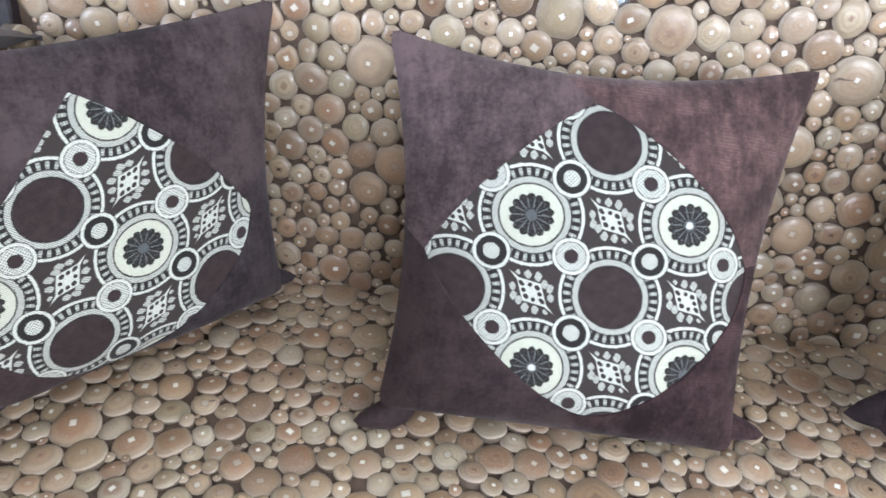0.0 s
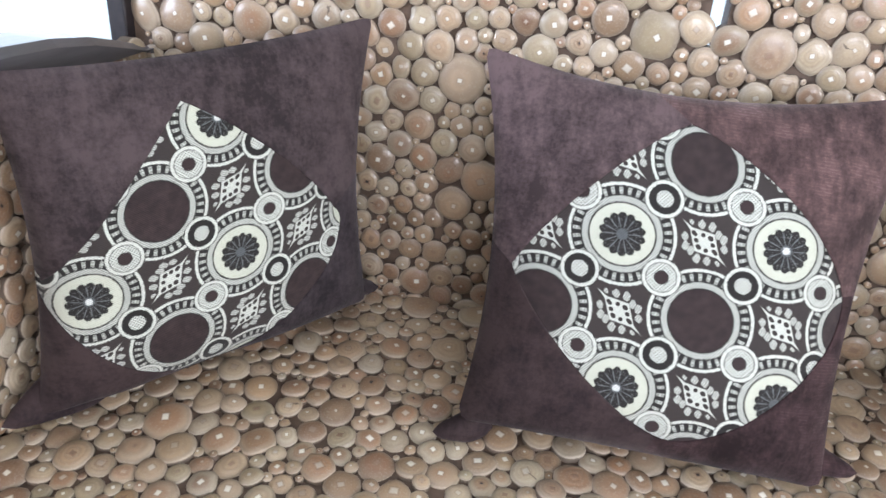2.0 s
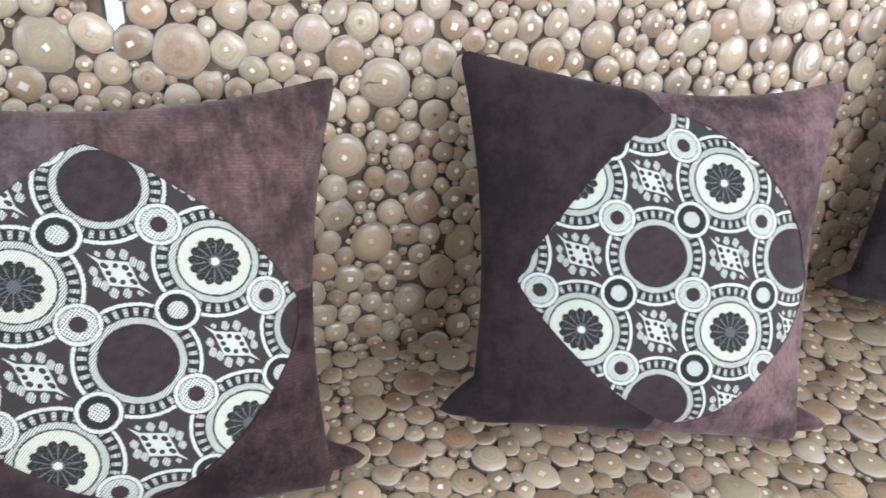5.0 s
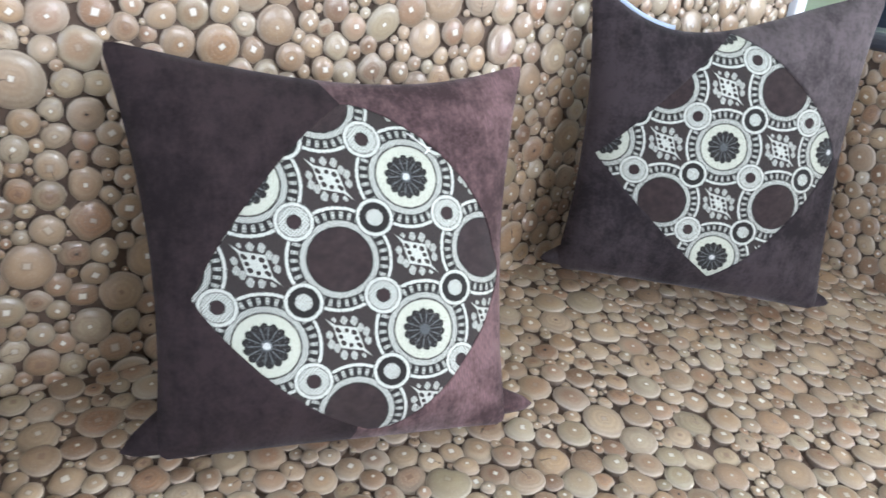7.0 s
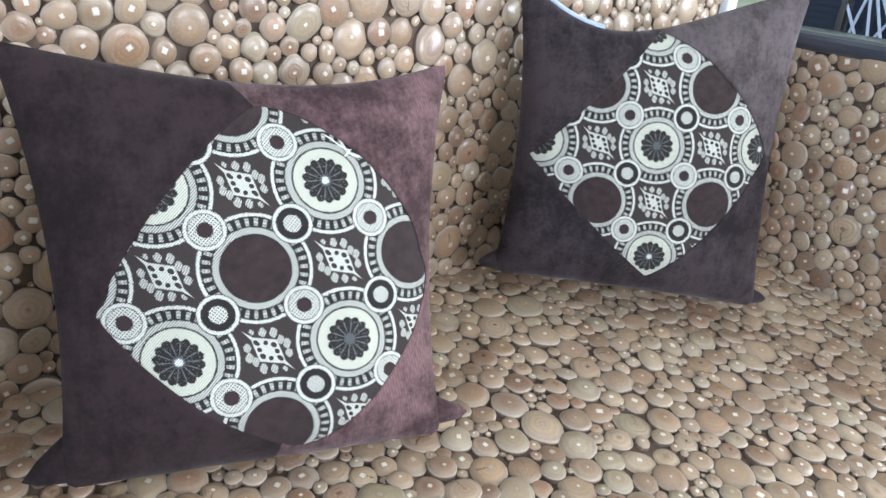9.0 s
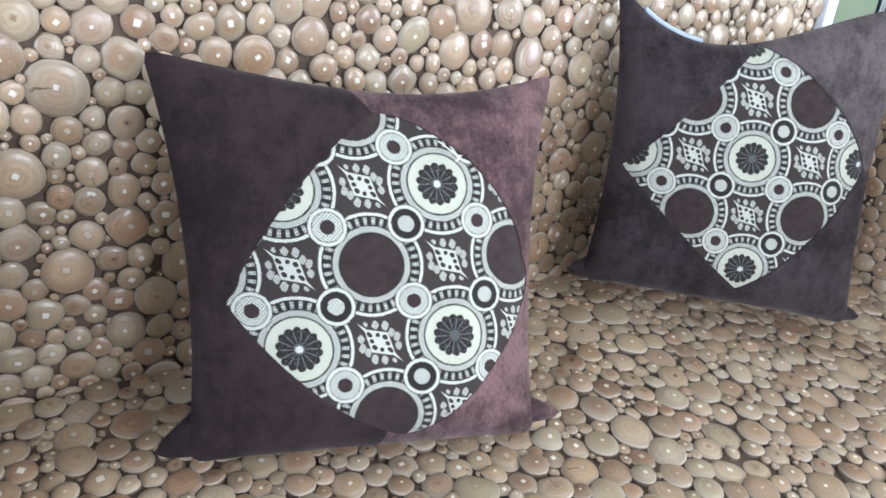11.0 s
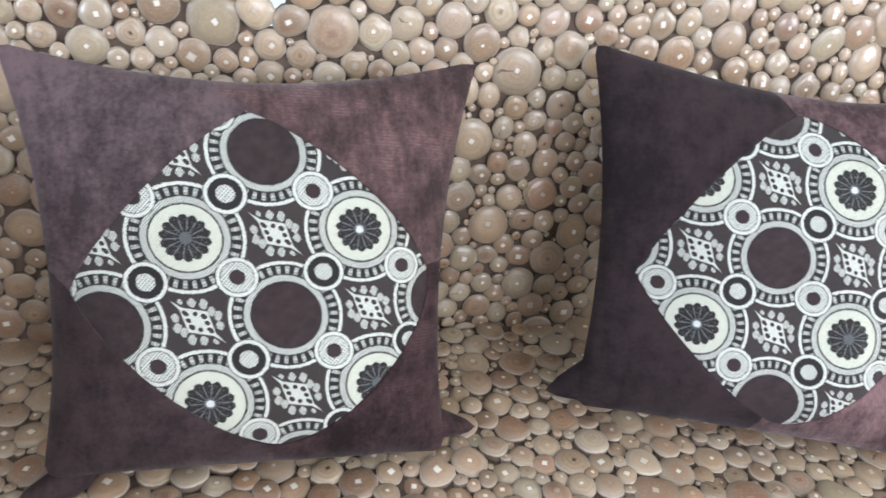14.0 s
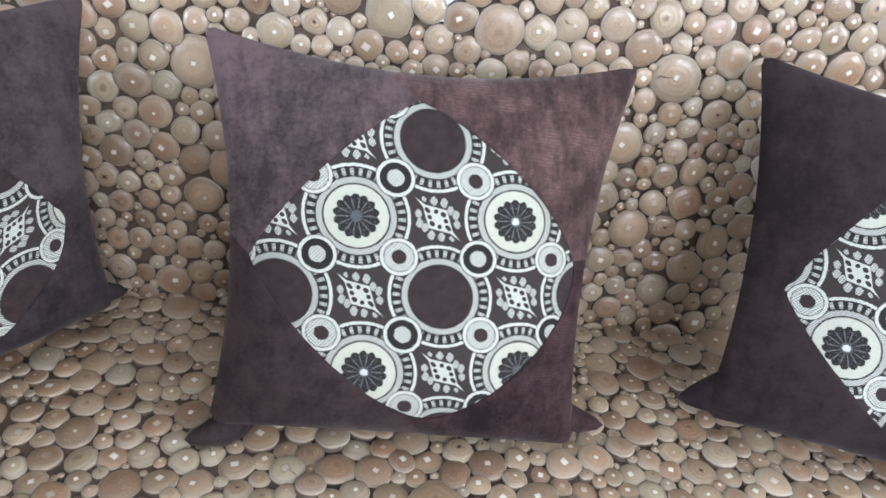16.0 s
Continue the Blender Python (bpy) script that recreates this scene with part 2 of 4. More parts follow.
def woven_circles():
    """Jacquard: a lattice of small rings, ladder arcs, flower discs, plain discs and snow stars. One unit of the map is one cell."""
    m, t, b = material("woven_circle_jacquard", 0.8, sheen=0.1)
    b.inputs["Specular IOR Level"].default_value = 0.2
    x, y, uv = uv_coords(t)
    thread = ((x * 185.0 + y * 185.0).sin() * 0.5 + 0.5)
    dots = ((x * 135.0).sin() * (y * 135.0).sin()).over(-0.35, 0.3)
    grain = noise_tex(t, 55.0, 4.0, 0.7, uv)
    fray = (grain - 0.5) * 0.022 + (noise_tex(t, 42.0, 3.0, 0.75, uv) - 0.5) * 0.055
    # the nearest knot of the lattice
    nx, ny = x.op("ROUND"), y.op("ROUND")
    kx, ky = x - nx, y - ny
    kd = (kx * kx + ky * ky).sqrt() + fray
    even_knot = ((nx + ny) * 0.5).frac().over(0.25, 0.01).inv()
    # the cell
    cx, cy = x.floor(), y.floor()
    even_cell = ((cx + cy) * 0.5).frac().over(0.25, 0.01).inv()
    flower_cell = even_cell * (cx * 0.5).frac().over(0.25, 0.01).inv()
    # a disc reaches past its cell: take the nearer of the two even cells' centres
    rx, ry = x - 0.5, y - 0.5
    p, q = (rx + ry) * 0.5, (rx - ry) * 0.5
    ox, oy = p.op("ROUND") + q.op("ROUND"), p.op("ROUND") - q.op("ROUND")
    dx, dy = rx - ox, ry - oy
    flower = (ox * 0.5).frac().over(0.25, 0.01).inv()
    d = (dx * dx + dy * dy).sqrt() + fray
    ang = dy.atan2(dx)
    white_dot = ((ox + oy) * 0.25).frac().over(0.25, 0.01)

    white, ivory, slate, black, brown = (0.60, 0.60, 0.525), (0.54, 0.54, 0.435), (0.043, 0.035, 0.031), (0.021, 0.018, 0.016), (0.039, 0.0245, 0.0235)
    c = mix(t, (grain - 0.3).op("MULTIPLY", 1.2, clamp=True), slate, brown)
    # snow stars, in the odd cells
    sx, sy = x - cx - 0.5, y - cy - 0.5
    along, across = (sx + sy) * 0.80, (sx - sy) * 0.74
    # the motif looks the same upside down: one half of it is laid out
    turn = (sy * 0.643 - sx * 0.766).over(0.0, 0.001) * -2.0 + 1.0
    hx, hy = along * turn, across * turn
    strokes = ((hx + hy * 0.35) * 190.0).sin() * 0.25 + 0.68
    # dim woven leaves round a bright pierced lozenge
    star = None
    for a0, c0, wa, wc in ((-0.330, 0.062, 0.040, 0.026), (-0.215, 0.140, 0.052, 0.050), (-0.095, 0.218, 0.054, 0.056), (0.040, 0.205, 0.048, 0.052), (0.140, 0.212, 0.050, 0.056), (0.240, 0.130, 0.052, 0.048)):
        u, v = (hx + fray - a0 + (hy - c0) * 0.3).abs() / wa, (hy + fray - c0).abs() / wc
        patch = (u * u * u + v * v * v).over(0.95, 0.35).inv() * strokes
        star = patch if star is None else star.max(patch)
    rhomb = along.abs() / 0.310 + across.abs() / 0.178 + fray * 3.0
    star = star.max(rhomb.over(0.97, 0.10).inv()).max((along.abs() / 0.45 + across.abs() / 0.055 + fray * 3.0).over(0.95, 0.15).inv())
    for a0, c0, wa, wc in ((-0.092, 0.058, 0.032, 0.030), (0.010, 0.098, 0.044, 0.032), (0.098, 0.058, 0.036, 0.028), (0.188, 0.010, 0.050, 0.030)):
        u, v = (hx - a0) / wa, (hy - c0) / wc
        star = star * (u * u + v * v).over(1.0, 0.35)
    star = star * even_cell.inv()
    c = mix(t, star * 0.92, c, white)
    # ladder: dark band with little bars, closed by a white arc
    band = d.within(0.485, 0.665)
    c = mix(t, band, c, black)
    bars = ((ang * 34.0).sin()).over(0.15, 0.6) * d.within(0.515, 0.60, 0.02) * (((d * 150.0).sin() * 0.3 + 0.7))
    c = mix(t, bars * 0.9, c, white)
    c = mix(t, d.within(0.625, 0.665), c, white)
    # striped ring
    c = mix(t, d.over(0.49).inv(), c, black)
    c = mix(t, d.within(0.417, 0.49) * (thread * 0.55 + 0.35), c, white)
    # plain disc
    worn = noise_tex(t, 6.0, 5.0, 0.65, uv)
    c = mix(t, d.over(0.40).inv(), c, mix(t, (worn - 0.4).op("MULTIPLY", 3.0, clamp=True), (0.028, 0.0175, 0.0172), (0.052, 0.033, 0.031)))
    # flower disc
    inside = d.over(0.395).inv() * flower
    c = mix(t, inside, c, ivory)
    petal = d - ((ang * 7.0).sin().abs() * 0.038 + 0.248)
    c = mix(t, petal.over(0.0, 0.015).inv() * flower, c, black)
    vein = ((ang * 14.0 + 1.57).sin()).over(0.80, 0.25) * d.within(0.07, 0.22, 0.05)
    c = mix(t, (noise_tex(t, 38.0, 2.0, 0.6, uv) - 0.56).op("MULTIPLY", 9.0, clamp=True) * d.over(0.26).inv() * flower * 0.55, c, (0.22, 0.22, 0.21))
    c = mix(t, vein * flower * 0.6, c, (0.20, 0.21, 0.21))
    c = mix(t, d.over(0.072).inv() * flower, c, (0.10, 0.105, 0.105))
    c = mix(t, d.over(0.046).inv() * flower * white_dot, c, (0.62, 0.62, 0.58))
    # knots
    c = mix(t, kd.over(0.25).inv(), c, black)
    c = mix(t, kd.within(0.195, 0.238), c, white)
    ring = kd.within(0.092, 0.185) * even_knot
    core = kd.over(0.105).inv() * even_knot.inv()
    c = mix(t, (ring + core) * (dots * 0.75 + 0.2), c, white)
    c = mix(t, kd.over(0.085).inv() * even_knot, c, brown)
    c = mix(t, 1.0, c, ramp(t, thread * 0.35 + grain * 0.65, [(0.22, (0.34, 0.34, 0.34)), (0.56, (1.0, 1.0, 1.0))]), "MULTIPLY")
    t.links.new(c, b.inputs["Base Color"])
    bump(t, b, thread * 0.3 + grain * 0.7, 0.25, 0.0006)
    return m


def plaster(name, colour, spread=0.06):
    m, t, b = material(name, 0.85)
    n = noise_tex(t, 3.0, 6.0, vector=object_coords(t))
    f = noise_tex(t, 140.0, 3.0, vector=object_coords(t))
    lo = tuple(max(0.0, v - spread) for v in colour)
    t.links.new(ramp(t, n, [(0.3, lo), (0.7, colour)]), b.inputs["Base Color"])
    bump(t, b, f, 0.15, 0.002)
    return m


SLICE, BACKING, POLISH = wood_slice(), dark_backing(), dark_polish()
JACQUARD = woven_circles()
RAIL_BROWN = dark_polish("brown_polished_wood", (0.056, 0.051, 0.054), (0.105, 0.095, 0.100), 0.40)
# base lightened and blued to hold the sky's reflection on this rail
RAIL_SKY_TINT = dark_polish("sky_tinted_polished_wood", (0.030, 0.034, 0.046), (0.060, 0.066, 0.086), 0.30, 0.7)
# dark navy lacquer, its base colour lifted to include haze
CABINET_DARK = dark_polish("navy_lacquer_with_haze", (0.016, 0.020, 0.036), (0.034, 0.042, 0.070), 0.55, 0.0)
# one velvet in several tones: nap plus each flap's light or shade
NAP_DEEP_SHADED = velvet("brown_velvet_deep_shaded_nap", (0.0175, 0.0112, 0.0128), (0.0460, 0.0298, 0.0290), 0.13, 0)
NAP_SHADED = velvet("brown_velvet_shaded_nap", (0.0135, 0.0088, 0.0094), (0.0315, 0.0205, 0.0212), 0.13, 0, (0.78, 0.70, 0.72))
NAP_SOFT_LIT = velvet("brown_velvet_brushed_lit_nap", (0.0360, 0.0245, 0.0250), (0.1080, 0.0730, 0.0740), 0.22, 0)
NAP_GREY_LIT = velvet("brown_velvet_greyed_lit_nap", (0.0410, 0.0325, 0.0330), (0.1060, 0.0850, 0.0860), 0.22, 0)
NAP_DUSK_SHADED = velvet("brown_velvet_dusky_shaded_nap", (0.0172, 0.0128, 0.0140), (0.0490, 0.0370, 0.0395), 0.20, 0, (0.76, 0.68, 0.70))
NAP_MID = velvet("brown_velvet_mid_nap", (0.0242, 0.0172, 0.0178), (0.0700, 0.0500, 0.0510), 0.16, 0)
NAP_RAISED_LIT = velvet("brown_velvet_raised_lit_nap", (0.0360, 0.0220, 0.0212), (0.1060, 0.0615, 0.0580), 0.26, 1)
NAP_COMBED_LIT = velvet("brown_velvet_combed_lit_nap", (0.0440, 0.0250, 0.0255), (0.1380, 0.0800, 0.0800), 0.27, 2)
NAP_RIB_SHADED = velvet("brown_velvet_ribbed_shaded_nap", (0.0130, 0.0068, 0.0072), (0.0460, 0.0250, 0.0255), 0.14, 1)
WALL_PAINT = plaster("pale_green_wall_paint", (0.70, 0.77, 0.60))
# unseen wall, coloured to bounce bluish light onto the right arm
BLUE_BOUNCE_PAINT = plaster("blue_bounce_wall_paint", (0.42, 0.50, 0.60))
# unseen wall, coloured dark to cut light bounced from the front
DIM_TAN_PAINT = plaster("dim_tan_wall_paint", (0.36, 0.31, 0.26))
WHITE_PAINT = plaster("white_ceiling_paint", (0.78, 0.78, 0.76), 0.03)
FLOOR_TILE = plaster("grey_cement_floor", (0.36, 0.33, 0.29), 0.06)
TAPE = plaster("pale_blue_zip_tape", (0.42, 0.48, 0.60), 0.05)
FRAME_PAINT = plaster("white_window_frame_paint", (0.75, 0.76, 0.78), 0.04)


# ---- building helpers ----
def finish(name, bm, mat, parent=None, label="", smooth=False):
    me = bpy.data.meshes.new(name)
    bm.to_mesh(me)
    bm.free()
    me.materials.append(mat)
    if smooth:
        me.polygons.foreach_set("use_smooth", [True] * len(me.polygons))
    ob = new(name, me)
    if parent is not None:
        ob.parent = parent
    if label:
        ob["label"] = label
    return ob


def part(name, bm, mat, parent, label="", smooth=False):
    return finish(name, bm, mat, parent, label, smooth)


def add_box(bm, lo, hi, bevel=0.0):
    c = [(a + b) / 2 for a, b in zip(lo, hi)]
    s = [b - a for a, b in zip(lo, hi)]
    made = bmesh.ops.create_cube(bm, size=1.0, matrix=Matrix.Translation(c) @ Matrix.Diagonal((*s, 1)))
    if bevel:
        edges = list({e for v in made["verts"] for e in v.link_edges})
        bmesh.ops.bevel(bm, geom=edges, offset=bevel, segments=3, profile=0.5, affect="EDGES")


def box(lo, hi, bevel=0.0):
    bm = bmesh.new()
    add_box(bm, lo, hi, bevel)
    return bm


def holed_wall(x0, x1, z0, z1, y0, y1, holes):
    """A wall across x with rectangular openings (x0, x1, z0, z1) through it."""
    bm = bmesh.new()
    xs = sorted({x0, x1, *(h[0] for h in holes), *(h[1] for h in holes)})
    for a, b in zip(xs, xs[1:]):
        cuts = sorted((h[2], h[3]) for h in holes if h[0] <= a and h[1] >= b)
        low = z0
        for lo, hi in cuts + [(z1, z1)]:
            if lo > low:
                add_box(bm, (a, y0, low), (b, y1, lo))
            low = hi
    return bm


def empty(name, label, category, group="", kind=""):
    return tagged(new(name), label, category, group, kind)


# ---- the room ----
ROOM = (-3.0, 3.6, -2.6, 2.3, 2.7)
rx0, rx1, ry0, ry1, rz = ROOM
tagged(finish("floor", box((rx0, ry0, -0.1), (rx1, ry1, 0.0)), FLOOR_TILE), "smooth grey cement floor under the sofa", "floor", kind="structure")
tagged(finish("ceiling", box((rx0 - 0.12, ry0 - 0.12, rz), (rx1 + 0.12, ry1 + 0.12, rz + 0.1)), WHITE_PAINT), "plain white painted ceiling", "ceiling", kind="structure")


def side_wall(x0, x1):
    """A wall across y with one window in it."""
    bm = bmesh.new()
    for y0, y1, z0, z1 in ((ry0, -2.25, 0, rz), (-2.25, -0.75, 0, 0.75), (-2.25, -0.75, 2.05, rz), (-0.75, ry1, 0, rz)):
        add_box(bm, (x0, y0, z0), (x1, y1, z1))
    return bm


tagged(finish("wall_east", side_wall(rx1, rx1 + 0.12), WALL_PAINT), "pale green painted wall with one window", "wall", kind="structure")
tagged(finish("wall_west", side_wall(rx0 - 0.12, rx0), BLUE_BOUNCE_PAINT), "unseen blue-grey wall bouncing bluish light, with one added window", "wall", kind="structure")
tagged(finish("wall_north", holed_wall(rx0 - 0.12, rx1 + 0.12, 0, rz, ry1, ry1 + 0.12, [(-2.6, 0.6, 0.15, 2.05), (0.53, 1.27, 2.28, 2.64)]), WALL_PAINT),
       "pale green painted wall with a tall bright window", "wall", kind="structure")
tagged(finish("wall_south", holed_wall(rx0 - 0.12, rx1 + 0.12, 0, rz, ry0 - 0.12, ry0, [(0.63, 2.17, 0.82, 1.98)]), DIM_TAN_PAINT),
       "unseen tan painted wall, kept dark to cut bounce, with one window", "wall", kind="structure")


def window(name, x0, x1, z0, z1, y, mullions):
    w = empty(name, "white painted window frame with bright daylight behind it", "window", kind="structure")
    for lo, hi in (((x0, y, z0), (x0 + 0.05, y + 0.05, z1)), ((x1 - 0.05, y, z0), (x1, y + 0.05, z1)),
                   ((x0 + 0.05, y, z0), (x1 - 0.05, y + 0.05, z0 + 0.05)), ((x0 + 0.05, y, z1 - 0.05), (x1 - 0.05, y + 0.05, z1))):
        part("window_frame", box(lo, hi, 0.004), FRAME_PAINT, w)
    for x in mullions:
        part("mullion", box((x - 0.02, y + 0.005, z0 + 0.05), (x + 0.02, y + 0.045, z1 - 0.05), 0.004), FRAME_PAINT, w)
    return w


window("window_1", -2.6, 0.6, 0.15, 2.05, 2.30, (-2.45, 0.45))
# unseen frame added round the high lamp
window("added_high_window", 0.53, 1.27, 2.28, 2.64, 2.30, ())
window("window_2", 0.63, 2.17, 0.82, 1.98, -2.655, ())


def side_window(name, x, y0, y1, z0, z1):
    w = empty(name, "white painted window frame with bright daylight behind it", "window", kind="structure")
    for lo, hi in (((x, y0, z0), (x + 0.05, y0 + 0.04, z1)), ((x, y1 - 0.04, z0), (x + 0.05, y1, z1)), ((x, y0 + 0.04, z0), (x + 0.05, y1 - 0.04, z0 + 0.04)), ((x, y0 + 0.04, z1 - 0.04), (x + 0.05, y1 - 0.04, z1))):
        part("window_frame", box(lo, hi, 0.004), FRAME_PAINT, w)


side_window("window_4", rx1, -2.25, -0.75, 0.75, 2.05)
# unseen frame added round the west lamp
side_window("added_west_window", rx0 - 0.05, -2.25, -0.75, 0.75, 2.05)
glow = bpy.data.materials.new("bright_overcast_sky")
glow.use_nodes = True
shine = glow.node_tree.nodes.new("ShaderNodeEmission")
shine.inputs[0].default_value, shine.inputs[1].default_value = (0.86, 0.97, 1.0, 1), 1.2
glow.node_tree.links.new(shine.outputs[0], glow.node_tree.nodes["Material Output"].inputs[0])
tagged(finish("backdrop", box((-6.0, 3.4, -1.0), (3.0, 3.45, 3.6)), glow), "plain white bright sky outside the window", "sky", kind="structure")


# ---- wood slices ----
def slice_outline(kind, n, rng):
    a = np.arange(n) * 2 * np.pi / n
    r = np.ones(n)
    for k in (2, 3, 4, 5):
        r += rng.normal(0, 0.03 / k ** 0.5) * np.cos(k * a + rng.uniform(0, 6.28))
    if kind == 1:
        r *= 1 + 0.10 * np.cos(2 * a)
    if kind == 2:
        r *= 1 + 0.045 * np.cos(4 * a)
    if kind == 4:
        r *= 1 - 0.20 * np.exp(-((a - np.pi) / 0.30) ** 2) + 0.05 * np.cos(3 * a)
    if kind == 3:
        r *= 1 + 0.30 * np.exp(-((a - np.pi) / 0.4) ** 2)
    return np.clip(r / r.mean(), 0.84, 1.2), a


def slice_points(kind, n, rng, pith, deep=1.35):
    """Rings of a cut branch end of radius 1: bark side, rounded lip, low dome. Returns points, faces, map places and the pith's size."""
    r, a = slice_outline(kind, n, rng)
    tilt = rng.normal(0, 0.035, 2)
    pts, uvs = [], []
    rings = ((0.96, -deep), (1.0, -0.22), (0.985, -0.09), (0.935, 0.015), (0.83, 0.100), (0.58, 0.188), (0.27, 0.240))
    for rad, z in rings:
        for i in range(n):
            x, y = rad * r[i] * np.cos(a[i]), rad * r[i] * np.sin(a[i])
            pts.append((x, y, z + (tilt[0] * x + tilt[1] * y if z > 0 else 0)))
            out = 1.08 if z < -0.5 else 1.05 if z < -0.1 else rad
            uvs.append((out * np.cos(a[i]), out * np.sin(a[i])))
    pts.append((0, 0, 0.252))
    uvs.append((0, 0))
    last = len(rings) - 1
    faces = [(k * n + i, k * n + (i + 1) % n, (k + 1) * n + (i + 1) % n, (k + 1) * n + i) for k in range(last) for i in range(n)]
    faces += [(last * n + i, last * n + (i + 1) % n, (last + 1) * n) for i in range(n)]
    return np.array(pts), faces, np.array(uvs), np.full(len(pts), pith)


def mesh_of(name, pts, faces, uvs, pith, mat):
    me = bpy.data.meshes.new(name)
    me.from_pydata([tuple(p) for p in pts], [], faces)
    layer = me.uv_layers.new(name="UVMap")
    idx = np.empty(len(me.loops), dtype=np.int32)
    me.loops.foreach_get("vertex_index", idx)
    layer.data.foreach_set("uv", np.asarray(uvs)[idx].ravel())
    me.attributes.new("pith", "FLOAT", "POINT").data.foreach_set("value", pith)
    me.polygons.foreach_set("use_smooth", [True] * len(me.polygons))
    me.materials.append(mat)
    return me


slice_rng = np.random.default_rng(5)
KINDS = (0, 0, 0, 0, 0, 1, 1, 2, 4, 0, 3, 0)
LARGE_SHAPES = [slice_points(k, 18, slice_rng, 0.112) for k in KINDS]
SHAPES = [slice_points(k, 14, slice_rng, 0.170) for k in KINDS]
SMALL_SHAPES = [slice_points(k, 10, slice_rng, 0.20, 4.0) for k in (0, 0, 2, 1)]
LARGE_MESHES = [mesh_of("wood_slice", *s, SLICE) for s in LARGE_SHAPES]
SHAPE_MESHES = [mesh_of("wood_slice", *s, SLICE) for s in SHAPES]


def pack(wide, high, seeds, rng, voids=()):
    """Circles of many sizes over a rectangle: the seeds stay, the others push one another apart until they touch, and small ones fill the gaps."""
    seeds = [q for q in seeds if -0.01 < q[0] < wide + 0.01 and 0 < q[1] < high]
    seeds = seeds + list(voids)
    want = 0.93 * wide * high - sum(math.pi * q[2] ** 2 for q in seeds)
    radii = []
    while want > 0:
        kind = rng.random()
        r = rng.uniform(0.022, 0.027) if kind < 0.045 else rng.uniform(0.0145, 0.0195) if kind < 0.36 else rng.uniform(0.0105, 0.0145) if kind < 0.68 else rng.uniform(0.006, 0.010)
        radii.append(r)
        want -= math.pi * r * r
    radii.sort(reverse=True)
    fixed = len(seeds)
    rr = np.array([q[2] for q in seeds] + radii)
    pp = np.array([q[:2] for q in seeds] + [(0.0, 0.0)] * len(radii))
    # start each free circle where there is most room among a few random places
    for i in range(fixed, len(rr)):
        best, room = None, -9.0
        for c in rng.uniform((0, 0), (wide, high), (12, 2)):
            free = float((np.hypot(*(pp[:i] - c).T) - rr[:i]).min()) if i else 1.0
            if free > room:
                best, room = c, free
        pp[i] = best
    for step in range(160):
        if step % 16 == 0:
            d2 = (pp[:, None, 0] - pp[None, :, 0]) ** 2 + (pp[:, None, 1] - pp[None, :, 1]) ** 2
            one, two = np.nonzero(np.triu(d2 < (rr[:, None] + rr[None, :] + 0.008) ** 2, 1))
            touch = rr[one] + rr[two]
        gap = pp[one] - pp[two]
        dist = np.hypot(gap[:, 0], gap[:, 1]) + 1e-9
        shove = gap * (np.clip(touch - dist, 0, None) / dist * 0.34)[:, None]
        move = np.stack([np.bincount(one, shove[:, k], len(rr)) - np.bincount(two, shove[:, k], len(rr)) for k in (0, 1)], 1)
        move[:fixed] = 0
        pp[fixed:] = np.clip((pp + move)[fixed:], 0.004, (wide - 0.004, high - 0.004))
    gap = pp[:, None, :] - pp[None, :, :]
    dist = np.hypot(gap[..., 0], gap[..., 1]) + 1e-9
    np.fill_diagonal(dist, 9.0)
    for _ in range(8):
        excess = np.clip(rr[:, None] + rr[None, :] - dist - 0.0010, 0, None).max(1)
        rr[fixed:] -= excess[fixed:] * 0.5
    for i in range(len(rr) - 1, fixed - 1, -1):
        rr[i] = max(rr[i], min(float((dist[i] - rr).min()), rr[i] * 1.3))
    keep = rr > 0.0035
    pp, rr = pp[keep], rr[keep]
    for least, most, tries in ((0.0075, 0.013, 15000), (0.0042, 0.008, 14000), (0.0030, 0.006, 14000)):
        for c in rng.uniform((0, 0), (wide, high), (int(tries * wide * high), 2)):
            free = float((np.hypot(*(pp - c).T) - rr).min())
            if free > least:
                pp, rr = np.vstack((pp, c)), np.append(rr, min(free, most))
    vacant = np.array([any(abs(p[0] - v[0]) + abs(p[1] - v[1]) < 1e-6 for v in voids) for p in pp])
    return np.c_[pp, rr][~vacant]


# larger slices with their places, in millimetres along and across the surface, and radii
BEHIND_CORNER_MM = [(-2, 353, 20), (19, 326, 14), (42, 358, 23), (78, 332, 21), (100, 360, 12), (138, 359, 23), (180, 363, 16), (278, 123, 12), (285, 178, 14), (290, 96, 14), (292, 281, 17), (294, 242, 14), (298, 313, 14), (299, 208, 18), (299, 146, 14), (302, 342, 15), (309, 373, 16), (311, 173, 13), (314, 260, 13), (319, 52, 12), (322, 324, 12), (323, 124, 12), (324, 231, 16), (326, 292, 19), (331, 151, 12), (331, 200, 12), (332, 350, 16), (338, 175, 11), (343, 90, 15), (344, 380, 16), (347, 258, 18)]
BETWEEN_FIRST_MM = [(349, 134, 11), (350, 321, 16), (353, 44, 20), (354, 218, 17), (356, 159, 12), (360, 184, 14), (361, 289, 16), (365, 353, 18), (374, 384, 14), (376, 91, 16), (377, 264, 8), (379, 240, 16), (386, 280, 10), (387, 205, 18), (395, 318, 28), (395, 161, 22), (397, 362, 14), (398, 262, 13), (405, 282, 9), (405, 90, 13), (406, 387, 13), (414, 236, 17), (422, 114, 15), (429, 196, 26), (431, 390, 12), (432, 82, 13), (461, 389, 15), (480, 358, 19), (491, 390, 15), (514, 393, 8), (521, 373, 14)]
